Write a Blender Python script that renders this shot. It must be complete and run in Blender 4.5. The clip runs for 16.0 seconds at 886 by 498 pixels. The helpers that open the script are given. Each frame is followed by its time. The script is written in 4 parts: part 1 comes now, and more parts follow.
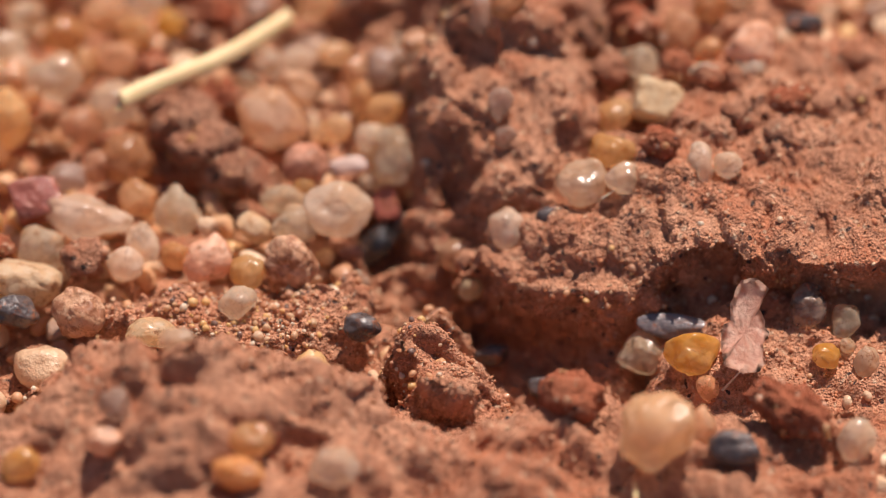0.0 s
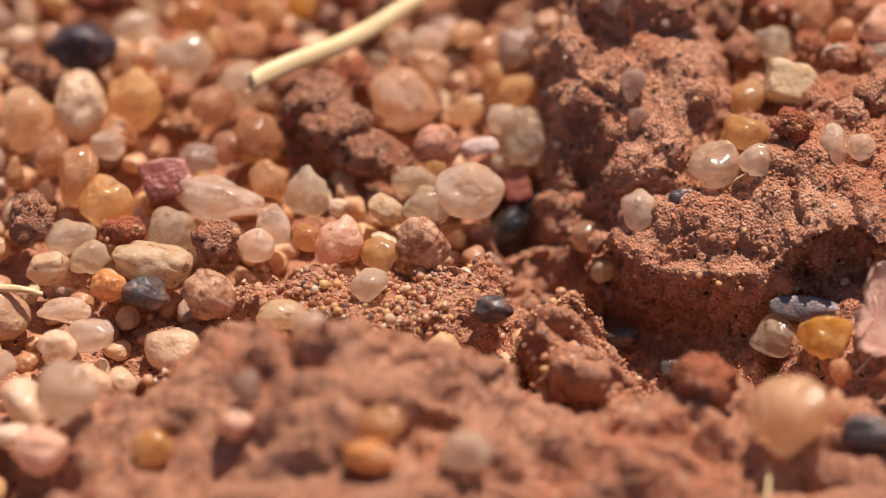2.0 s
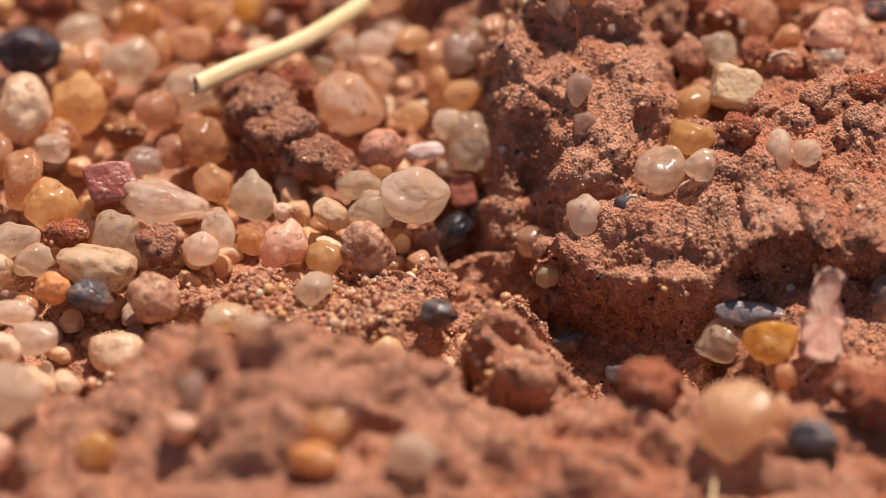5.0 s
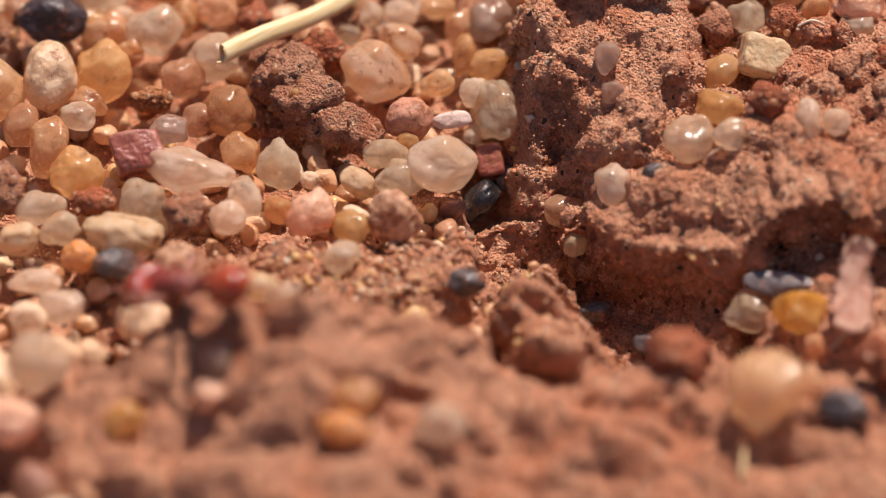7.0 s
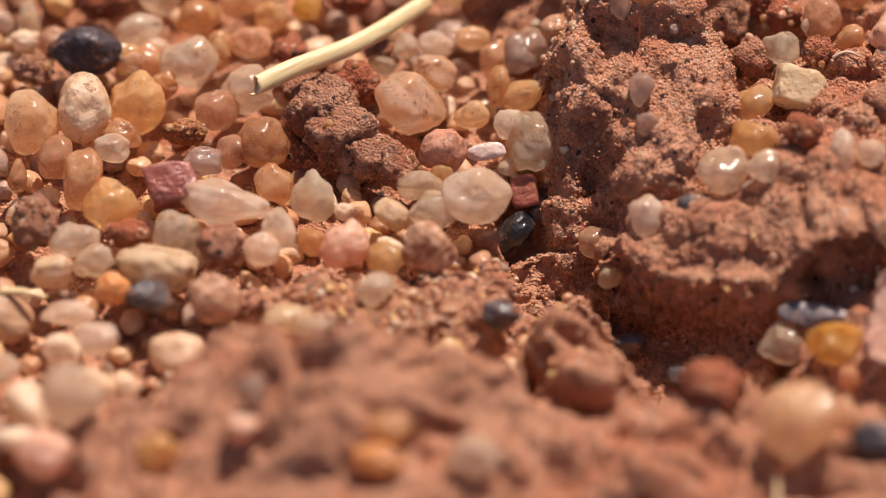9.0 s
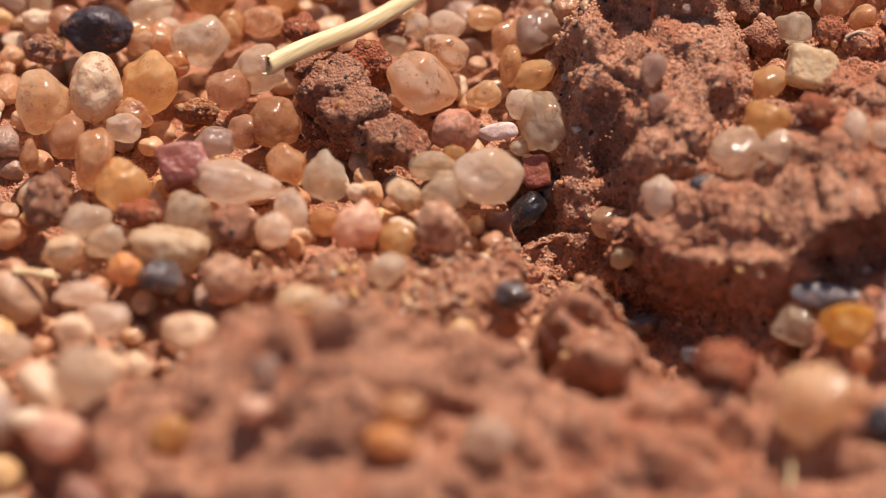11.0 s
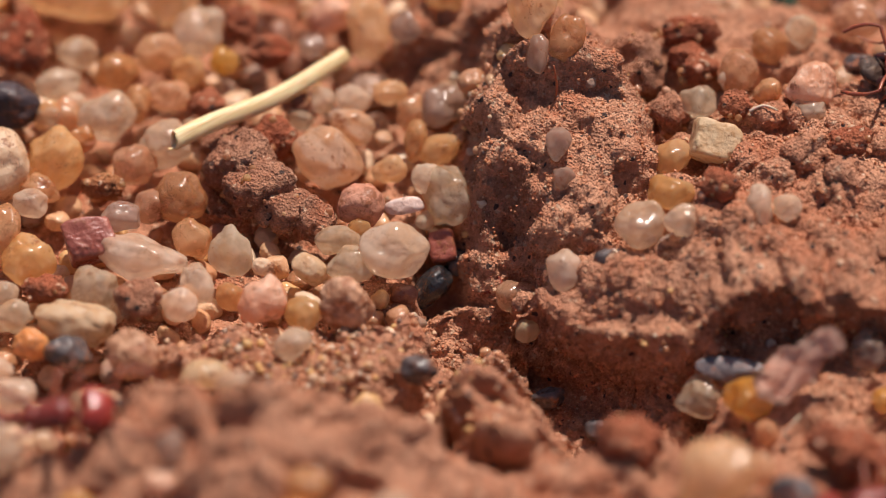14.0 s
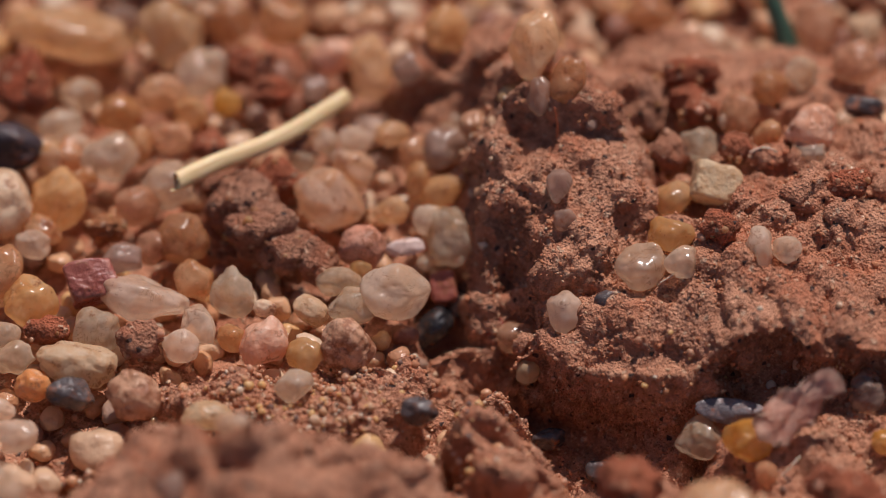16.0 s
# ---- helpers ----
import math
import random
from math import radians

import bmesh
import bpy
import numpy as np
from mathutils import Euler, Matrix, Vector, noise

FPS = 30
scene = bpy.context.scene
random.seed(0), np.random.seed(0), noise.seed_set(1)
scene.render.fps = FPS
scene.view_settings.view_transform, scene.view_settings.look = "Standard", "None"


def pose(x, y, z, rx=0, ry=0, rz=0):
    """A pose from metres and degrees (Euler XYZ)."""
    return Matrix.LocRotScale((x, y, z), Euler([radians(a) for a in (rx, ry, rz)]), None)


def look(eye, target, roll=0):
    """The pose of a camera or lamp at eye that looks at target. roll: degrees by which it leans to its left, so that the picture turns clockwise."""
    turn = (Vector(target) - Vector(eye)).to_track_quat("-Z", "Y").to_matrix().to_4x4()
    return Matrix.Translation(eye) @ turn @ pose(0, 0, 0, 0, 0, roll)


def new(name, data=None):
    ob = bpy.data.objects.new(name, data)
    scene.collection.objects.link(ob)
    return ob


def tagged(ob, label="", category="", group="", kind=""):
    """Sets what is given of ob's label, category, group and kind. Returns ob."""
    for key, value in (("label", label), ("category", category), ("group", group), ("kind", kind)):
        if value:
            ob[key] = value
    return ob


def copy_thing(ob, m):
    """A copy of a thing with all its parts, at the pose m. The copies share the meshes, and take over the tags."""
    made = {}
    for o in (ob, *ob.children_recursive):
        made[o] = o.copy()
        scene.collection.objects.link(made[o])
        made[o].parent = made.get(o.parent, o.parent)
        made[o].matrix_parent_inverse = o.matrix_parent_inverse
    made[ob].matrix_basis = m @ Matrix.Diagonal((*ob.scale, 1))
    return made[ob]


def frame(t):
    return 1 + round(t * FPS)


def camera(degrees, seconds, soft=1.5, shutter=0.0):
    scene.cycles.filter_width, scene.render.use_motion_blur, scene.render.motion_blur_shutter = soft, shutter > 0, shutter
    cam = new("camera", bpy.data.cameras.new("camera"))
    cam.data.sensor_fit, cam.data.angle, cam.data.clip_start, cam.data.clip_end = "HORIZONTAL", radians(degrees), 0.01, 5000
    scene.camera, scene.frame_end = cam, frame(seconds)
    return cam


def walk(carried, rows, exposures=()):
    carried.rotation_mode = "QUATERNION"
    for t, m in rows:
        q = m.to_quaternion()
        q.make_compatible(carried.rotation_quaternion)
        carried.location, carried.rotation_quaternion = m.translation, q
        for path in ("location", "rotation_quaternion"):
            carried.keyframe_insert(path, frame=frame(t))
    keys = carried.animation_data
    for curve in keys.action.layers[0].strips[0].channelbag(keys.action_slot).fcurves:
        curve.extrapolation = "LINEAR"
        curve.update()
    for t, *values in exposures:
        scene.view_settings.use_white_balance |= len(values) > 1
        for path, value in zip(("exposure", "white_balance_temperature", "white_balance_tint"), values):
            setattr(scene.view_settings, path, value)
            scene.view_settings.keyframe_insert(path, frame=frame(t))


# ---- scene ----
MM = 0.001
cam = camera(3.0, 16.0, soft=1.0)
ROWS = [  # seconds; millimetres; yaw, pitch and roll in degrees
    (0.0, 3.72, -387.40, 461.62, 0.015, -49.889, 0.038),
    (0.1, 3.11, -387.60, 461.18, -0.022, -49.848, 0.008),
    (0.2, 2.28, -387.80, 460.73, -0.063, -49.800, -0.025),
    (0.3, 1.66, -387.87, 460.40, -0.102, -49.755, -0.056),
    (0.4, 0.77, -387.84, 460.14, -0.133, -49.726, -0.082),
    (0.5, 0.02, -387.68, 459.99, -0.151, -49.723, -0.100),
    (1.0, -0.28, -385.46, 460.32, -0.078, -50.027, -0.091),
    (1.5, -0.00, -386.06, 460.09, 0.000, -50.000, -0.000),
    (2.0, 2.28, -384.30, 461.57, 0.265, -50.173, 0.233),
    (2.5, 1.72, -382.99, 459.98, 0.258, -50.167, 0.190),
    (3.0, 1.14, -381.61, 458.55, 0.241, -50.257, 0.087),
    (3.5, 1.79, -382.74, 458.72, 0.316, -50.206, 0.106),
    (4.0, 1.59, -383.51, 459.36, 0.355, -50.118, 0.018),
    (4.2, 1.62, -386.13, 458.68, 0.295, -49.885, -0.002),
    (6.3, -1.45, -385.80, 458.53, 0.168, -49.815, -0.309),
    (6.5, -1.79, -389.23, 455.23, 0.151, -49.408, -0.295),
    (7.0, -3.24, -384.79, 456.93, 0.099, -49.944, -0.440),
    (7.5, -2.10, -384.23, 456.47, 0.274, -49.999, -0.157),
    (8.0, -3.02, -383.18, 458.92, 0.328, -50.250, -0.143),
    (8.5, 0.09, -383.50, 459.54, 0.411, -50.068, -0.037),
    (9.0, -1.16, -384.45, 456.33, 0.273, -49.824, -0.175),
    (9.2, -2.18, -382.99, 457.23, 0.225, -50.010, -0.212),
    (11.3, -3.02, -381.33, 457.37, 0.198, -50.205, -0.292),
    (11.5, -2.71, -378.12, 460.22, 0.184, -50.576, -0.288),
    (12.0, -1.71, -380.17, 459.68, 0.254, -50.310, -0.208),
    (12.5, -2.12, -379.79, 460.66, 0.169, -50.361, -0.324),
    (13.0, -2.71, -381.95, 459.59, 0.056, -50.101, -0.381),
    (13.5, -1.63, -381.23, 458.50, 0.020, -50.127, -0.285),
    (14.0, -0.06, -381.98, 459.59, 0.074, -50.020, -0.232),
    (14.5, 0.20, -382.69, 459.69, 0.079, -49.913, -0.218),
    (15.0, -1.08, -381.29, 461.92, -0.014, -50.132, -0.313),
    (15.5, -2.31, -382.05, 461.41, 0.033, -49.990, -0.413),
    (16.0, 1.86, -381.32, 462.49, 0.210, -50.105, -0.101),
]
EXPOSURES = [(0.0, 0.2, 6350, 16), (9.0, 0.22, 6350, 16), (12.5, 0.18, 6350, 16), (14.0, 0.05, 6300, 16), (15.0, -0.32, 6120, 18), (16.0, -0.42, 5980, 18)]
walk(cam, [(t, pose(x * MM, y * MM, z * MM, 90 + pitch, roll, yaw)) for t, x, y, z, yaw, pitch, roll in ROWS], EXPOSURES)
cam.data.dof.use_dof = True
cam.data.dof.focus_distance = 0.5996
cam.data.dof.aperture_fstop = 23.0

# ---- daylight: a high sun beyond the subject, clear sky ----
SUN_HEIGHT, SUN_TURN = 58.0, 21.0   # degrees above the ground; degrees from straight ahead, to the right
world = bpy.data.worlds.new("sky")
scene.world = world
world.use_nodes = True
sky = world.node_tree.nodes.new("ShaderNodeTexSky")
sky.sky_type, sky.sun_disc = "NISHITA", False
sky.sun_elevation, sky.sun_rotation = radians(SUN_HEIGHT), radians(SUN_TURN)
background = world.node_tree.nodes["Background"]
background.inputs["Strength"].default_value = 0.064
world.node_tree.links.new(sky.outputs[0], background.inputs["Color"])
sun = new("sun", bpy.data.lights.new("sun", "SUN"))
sun.data.energy, sun.data.angle, sun.data.color = 5.0, radians(0.55), (1.0, 0.90, 0.76)
sun.matrix_world = look((0, 0, 1), (-math.sin(radians(SUN_TURN)) * math.cos(radians(SUN_HEIGHT)), -math.cos(radians(SUN_TURN)) * math.cos(radians(SUN_HEIGHT)), 1 - math.sin(radians(SUN_HEIGHT))))


# ---- materials ----
class Nodes:
    """A material's node tree, written line by line. Lengths are in millimetres."""

    def __init__(self, name):
        self.material = bpy.data.materials.new(name)
        self.material.use_nodes = True
        self.tree = self.material.node_tree
        self.shader = self.tree.nodes["Principled BSDF"]
        coords = self.add("ShaderNodeTexCoord")
        scaled = self.add("ShaderNodeVectorMath")
        scaled.operation = "SCALE"
        scaled.inputs["Scale"].default_value = 1000.0
        self.link(coords.outputs["Object"], scaled.inputs[0])
        shifted = self.add("ShaderNodeVectorMath")
        self.link(scaled.outputs[0], shifted.inputs[0])
        self.info = self.add("ShaderNodeObjectInfo")
        spread = self.math("MULTIPLY", self.info.outputs["Random"], 40.0)
        self.link(spread, shifted.inputs[1])
        self.place = shifted.outputs[0]

    def add(self, kind):
        return self.tree.nodes.new(kind)

    def link(self, a, b):
        self.tree.links.new(a, b)

    def put(self, socket, value):
        if isinstance(value, bpy.types.NodeSocket):
            self.link(value, socket)
        else:
            socket.default_value = value

    def math(self, kind, a, b=0.0):
        n = self.add("ShaderNodeMath")
        n.operation = kind
        self.put(n.inputs[0], a)
        self.put(n.inputs[1], b)
        return n.outputs[0]

    def noise(self, size, detail=3.0, rough=0.55, warp=0.0):
        n = self.add("ShaderNodeTexNoise")
        n.inputs["Scale"].default_value, n.inputs["Detail"].default_value = 1.0 / size, detail
        n.inputs["Roughness"].default_value, n.inputs["Distortion"].default_value = rough, warp
        self.link(self.place, n.inputs["Vector"])
        return n.outputs["Fac"]

    def cells(self, size, out="Color", kind="F1"):
        n = self.add("ShaderNodeTexVoronoi")
        n.feature = kind
        n.inputs["Scale"].default_value = 1.0 / size
        self.link(self.place, n.inputs["Vector"])
        return n.outputs[out]

    def band(self, value, low, high, to_low=0.0, to_high=1.0):
        n = self.add("ShaderNodeMapRange")
        n.interpolation_type = "SMOOTHSTEP"
        self.put(n.inputs["Value"], value)
        n.inputs["From Min"].default_value, n.inputs["From Max"].default_value = low, high
        n.inputs["To Min"].default_value, n.inputs["To Max"].default_value = to_low, to_high
        return n.outputs[0]

    def mix(self, share, a, b, kind="MIX"):
        n = self.add("ShaderNodeMix")
        n.data_type, n.blend_type = "RGBA", kind
        self.put(n.inputs[0], share)
        self.put(n.inputs[6], a if isinstance(a, bpy.types.NodeSocket) else (*a, 1))
        self.put(n.inputs[7], b if isinstance(b, bpy.types.NodeSocket) else (*b, 1))
        return n.outputs[2]

    def palette(self, value, colours):
        n = self.add("ShaderNodeValToRGB")
        n.color_ramp.interpolation = "CONSTANT"
        while len(n.color_ramp.elements) < len(colours):
            n.color_ramp.elements.new(0.5)
        for k, c in enumerate(colours):
            n.color_ramp.elements[k].position = k / len(colours)
            n.color_ramp.elements[k].color = (*c, 1)
        self.put(n.inputs[0], value)
        return n.outputs[0]

    def bump(self, height, depth, strength=1.0):
        n = self.add("ShaderNodeBump")
        n.inputs["Strength"].default_value, n.inputs["Distance"].default_value = strength, depth * MM
        self.link(height, n.inputs["Height"])
        self.link(n.outputs[0], self.shader.inputs["Normal"])
        self.link(n.outputs[0], self.shader.inputs["Coat Normal"])

    def lucent(self, colour, share, clear=0.0):
        """Lets a share of the light pass through, scattered and tinted; the clear share goes straight through."""
        lift = self.add("ShaderNodeGamma")
        lift.inputs["Gamma"].default_value = 0.72
        self.link(colour, lift.inputs[0])
        scatter = self.add("ShaderNodeBsdfTranslucent")
        self.link(lift.outputs[0], scatter.inputs["Color"])
        last = self.shader.outputs[0]
        straight = self.add("ShaderNodeBsdfTransparent")
        straight.inputs[0].default_value = (1.0, 0.90, 0.78, 1)
        for amount, layer in ((share, scatter), (clear, straight)):
            if isinstance(amount, bpy.types.NodeSocket) or amount > 0:
                blend = self.add("ShaderNodeMixShader")
                self.put(blend.inputs[0], amount)
                self.link(last, blend.inputs[1])
                self.link(layer.outputs[0], blend.inputs[2])
                last = blend.outputs[0]
        self.link(last, self.tree.nodes["Material Output"].inputs["Surface"])

    def set(self, **values):
        for key, value in values.items():
            self.put(self.shader.inputs[key.replace("_", " ")], value)
        return self.material


def soil(name, light, dark, red):
    n = Nodes(name)
    base = n.mix(n.band(n.noise(2.6, 4), 0.36, 0.66), light, red)
    base = n.mix(n.band(n.noise(4.5, 3, 0.6, 0.6), 0.50, 0.64, 0, 0.75), base, tuple(c * k for c, k in zip(red, (0.95, 0.72, 0.62))))
    base = n.mix(n.band(n.noise(0.45, 4, 0.65), 0.45, 0.66, 0, 0.9), base, dark)
    base = n.mix(n.band(n.noise(0.13, 3, 0.7), 0.52, 0.72, 0, 0.65), base, tuple(min(1, c * 1.5 + 0.03) for c in light))
    speck = n.cells(0.16)
    tint = n.add("ShaderNodeSeparateColor")
    n.link(speck, tint.inputs[0])
    base = n.mix(n.math("GREATER_THAN", tint.outputs[0], 0.972), base, (0.70, 0.43, 0.28))
    base = n.mix(n.math("GREATER_THAN", tint.outputs[1], 0.988), base, (0.10, 0.06, 0.05))
    grit = n.math("ADD", n.noise(0.22, 5, 0.7), n.math("MULTIPLY", n.cells(0.11, "Distance"), 0.5))
    n.bump(grit, 0.3, 1.0)
    return n.set(Base_Color=base, Roughness=n.band(n.noise(0.2, 2), 0.3, 0.7, 0.75, 1.0), Specular_IOR_Level=0.25)


def mineral(name, light, deep, stain, glow=0.5, clear=0.0, rough=0.32, crust=0.35, coat=0.45, red=(0.33, 0.12, 0.055)):
    """A grain: clouded inside, stained in patches, dusted with soil; glassy ones are smooth outside."""
    n = Nodes(name)
    glassy = glow > 0.9
    base = n.mix(n.band(n.noise(1.5 if glassy else 0.8, 3, 0.55, 1.2), 0.38, 0.62), light, deep)
    base = n.mix(n.band(n.noise(0.7 if glassy else 0.35, 4, 0.6, 0.8), 0.52, 0.72, 0, 0.55 if glassy else 0.8), base, stain)
    vary = n.band(n.info.outputs["Random"], 0, 1, 0.84 if glassy else 0.8, 1.03 if glassy else 1.05)
    tone = n.add("ShaderNodeHueSaturation")
    n.put(tone.inputs["Value"], vary)
    n.put(tone.inputs["Saturation"], n.band(n.info.outputs["Random"], 0, 1, 1.12, 0.92))
    n.link(base, tone.inputs["Color"])
    dust = n.band(n.math("ADD", n.noise(0.7, 5, 0.72), n.math("MULTIPLY", n.noise(0.09, 2), 0.22)), 0.74 - 0.20 * crust, 0.82 - 0.14 * crust, 0, 0.85)
    seam = n.math("ABSOLUTE", n.math("SUBTRACT", n.noise(0.9, 4, 0.6, 1.5), 0.5))
    base = n.mix(n.math("MULTIPLY", n.band(seam, 0.004, 0.016, 0.55, 0.0), n.band(n.noise(1.1, 2), 0.5, 0.62)), tone.outputs[0], (0.30, 0.12, 0.05))   # rusty hairline seams
    base = n.mix(dust, base, red)
    if glassy:   # conchoidal dimples and a few scratches
        n.bump(n.math("ADD", n.cells(0.7, "Distance", "SMOOTH_F1"), n.math("MULTIPLY", n.noise(0.3, 3, 0.5), 0.2)), 0.13, 1.0)
    else:
        n.bump(n.math("ADD", n.noise(0.5, 2), n.math("MULTIPLY", n.noise(0.16, 4, 0.65), 0.4)), 0.10, 1.0)
    n.set(Base_Color=base, Roughness=n.band(n.noise(0.3, 4), 0.3, 0.7, rough * 0.5, rough * 1.3),
          Transmission_Weight=0.35 if glassy else 0.0, IOR=1.42, Coat_Weight=0.5 if glassy else coat, Coat_Roughness=n.band(n.noise(0.5, 3), 0.4, 0.62, 0.10, 0.34))
    n.lucent(base, 0.48 * glow, n.math("MULTIPLY", n.math("SUBTRACT", 1.0, dust), n.band(n.noise(0.9, 3, 0.6), 0.36, 0.62, clear * 0.35, clear)) if clear else 0.0)
    return n.material


RED_SOIL = soil("red_soil", (0.73, 0.355, 0.212), (0.39, 0.162, 0.092), (0.63, 0.275, 0.155))
BROWN_SOIL = soil("brown_soil", (0.56, 0.275, 0.165), (0.32, 0.135, 0.08), (0.49, 0.205, 0.115))
ORANGE_SOIL = soil("orange_soil", (0.58, 0.26, 0.11), (0.33, 0.12, 0.05), (0.50, 0.19, 0.08))
BRICK_SOIL = soil("brick_soil", (0.54, 0.18, 0.09), (0.28, 0.085, 0.04), (0.48, 0.13, 0.06))

GRAINS = {
    "clear": (mineral("clear_quartz", (0.96, 0.820, 0.646), (0.95, 0.722, 0.506), (0.84, 0.527, 0.291), 1.0, 0.4, 0.14, 0.02), "clear colourless quartz grain"),
    "white": (mineral("milky_quartz", (0.96, 0.781, 0.619), (0.95, 0.693, 0.487), (0.87, 0.547, 0.318), 1.0, 0.22, 0.18, 0.06), "milky white quartz grain with rosy cloudy patches"),
    "peach": (mineral("peach_quartz", (0.92, 0.58, 0.33), (0.86, 0.46, 0.23), (0.74, 0.33, 0.14), 1.0, 0.1, 0.25, 0.2), "peach coloured rounded quartz grain, dusted with soil"),
    "amber": (mineral("amber_quartz", (0.96, 0.60, 0.25), (0.93, 0.49, 0.15), (0.92, 0.64, 0.36), 1.0, 0.25, 0.18, 0.05), "amber yellow translucent quartz grain"),
    "amber_pale": (mineral("pale_amber_quartz", (0.95, 0.65, 0.37), (0.92, 0.54, 0.25), (0.84, 0.42, 0.16), 1.0, 0.22, 0.2, 0.12), "pale amber translucent quartz grain"),
    "brown": (mineral("brown_quartz", (0.78, 0.44, 0.25), (0.70, 0.35, 0.18), (0.54, 0.24, 0.10), 1.0, 0.12, 0.25, 0.3), "brown smoky quartz grain with a soil film"),
    "orange": (mineral("orange_jasper", (0.93, 0.440, 0.159), (0.88, 0.332, 0.084), (0.64, 0.411, 0.300), 0.7, 0.05, 0.34, 0.35), "bright orange rounded pebble with grey veins"),
    "stained": (mineral("stained_quartz", (0.91, 0.664, 0.469), (0.89, 0.527, 0.281), (0.78, 0.371, 0.150), 1.0, 0.12, 0.2, 0.3), "cloudy peach quartz grain with a rust-stained face"),
    "pink": (mineral("pink_feldspar", (0.95, 0.566, 0.375), (0.91, 0.449, 0.263), (0.96, 0.704, 0.525), 0.75, 0.05, 0.4, 0.3), "pink-orange blocky feldspar grain"),
    "pink_brown": (mineral("dusky_feldspar", (0.74, 0.371, 0.253), (0.66, 0.293, 0.187), (0.54, 0.195, 0.104), 0.3, 0.0, 0.6, 0.7, 0.0), "dull pink-brown rough pebble"),
    "cream": (mineral("cream_stone", (0.96, 0.722, 0.497), (0.92, 0.625, 0.393), (0.76, 0.440, 0.234), 0.8, 0.0, 0.45, 0.3, 0.1), "cream coloured matt pebble with faint pits"),
    "cream_yellow": (mineral("butter_stone", (0.96, 0.742, 0.469), (0.95, 0.645, 0.347), (0.87, 0.527, 0.244), 1.0, 0.0, 0.3, 0.12), "butter yellow smooth oval grain"),
    "cream_box": (mineral("yellow_chip", (0.94, 0.71, 0.46), (0.90, 0.62, 0.37), (0.72, 0.42, 0.21), 0.7, 0.0, 0.5, 0.25, 0.1), "cream yellow square stone chip"),
    "red": (mineral("red_jasper", (0.41, 0.122, 0.084), (0.33, 0.088, 0.061), (0.52, 0.195, 0.131), 0.1, 0.0, 0.42, 0.3), "dark red jasper chip with flat faces"),
    "grey": (mineral("grey_quartz", (0.68, 0.488, 0.393), (0.60, 0.411, 0.318), (0.62, 0.352, 0.206), 1.0, 0.25, 0.2, 0.3), "grey-violet smoky quartz grain"),
    "dark": (mineral("dark_stone", (0.10, 0.075, 0.07), (0.07, 0.052, 0.05), (0.19, 0.10, 0.07), 0.0, 0.0, 0.4, 0.5), "dark slate-grey stone half sunk in soil"),
    "black": (mineral("black_stone", (0.075, 0.050, 0.054), (0.046, 0.030, 0.034), (0.13, 0.075, 0.065), 0.0, 0.0, 0.5, 0.3, 0.1), "large black angular stone"),
    "black_gloss": (mineral("black_gloss", (0.030, 0.027, 0.028), (0.020, 0.018, 0.02), (0.08, 0.06, 0.055), 0.0, 0.0, 0.2, 0.1, 0.6), "glossy black wedge-shaped stone in the crack"),
    "clear_yellow": (mineral("straw_quartz", (0.95, 0.742, 0.450), (0.91, 0.645, 0.338), (0.78, 0.468, 0.206), 1.0, 0.0, 0.16, 0.0), "tiny straw yellow clear grain in the crack"),
    "clear_dark": (mineral("smoky_crystal", (0.37, 0.24, 0.19), (0.53, 0.37, 0.28), (0.29, 0.14, 0.09), 0.3, 0.55, 0.2, 0.3), "smoky brown glassy crystal standing upright"),
    "crusted": (mineral("crusted_stone", (0.76, 0.440, 0.263), (0.66, 0.332, 0.178), (0.25, 0.107, 0.065), 0.5, 0.0, 0.55, 0.9, 0.05), "brown round pebble with a dark soil crust"),
    "shell": (mineral("white_chip", (0.96, 0.752, 0.675), (0.93, 0.674, 0.572), (0.75, 0.488, 0.356), 0.4, 0.0, 0.4, 0.1), "flat white splinter of shell"),
    "slab": (mineral("grey_slab", (0.24, 0.205, 0.21), (0.17, 0.145, 0.15), (0.42, 0.30, 0.26), 0.15, 0.0, 0.4, 0.25), "flat blue-grey stone slab below the ridge"),
}
CLODS = {
    "clod_tan": (BROWN_SOIL, "crumbly tan soil clod with sand in it"),
    "clod_red": (BRICK_SOIL, "brick red crumbly soil clod"),
    "clod_orange": (ORANGE_SOIL, "small bright orange knobbly soil crumb"),
}

# ---- the shape of the ground, in millimetres ----
def lattice(ix, iy, iz, seed):
    n = (ix * 374761393 + iy * 668265263 + iz * 2147483647 + seed * 974711) & 0xFFFFFFFF
    n = ((n ^ (n >> 13)) * 1274126177) & 0xFFFFFFFF
    n = ((n ^ (n >> 16)) * 2246822519) & 0xFFFFFFFF
    return ((n ^ (n >> 15)) & 0xFFFFFF) / 8388607.5 - 1.0


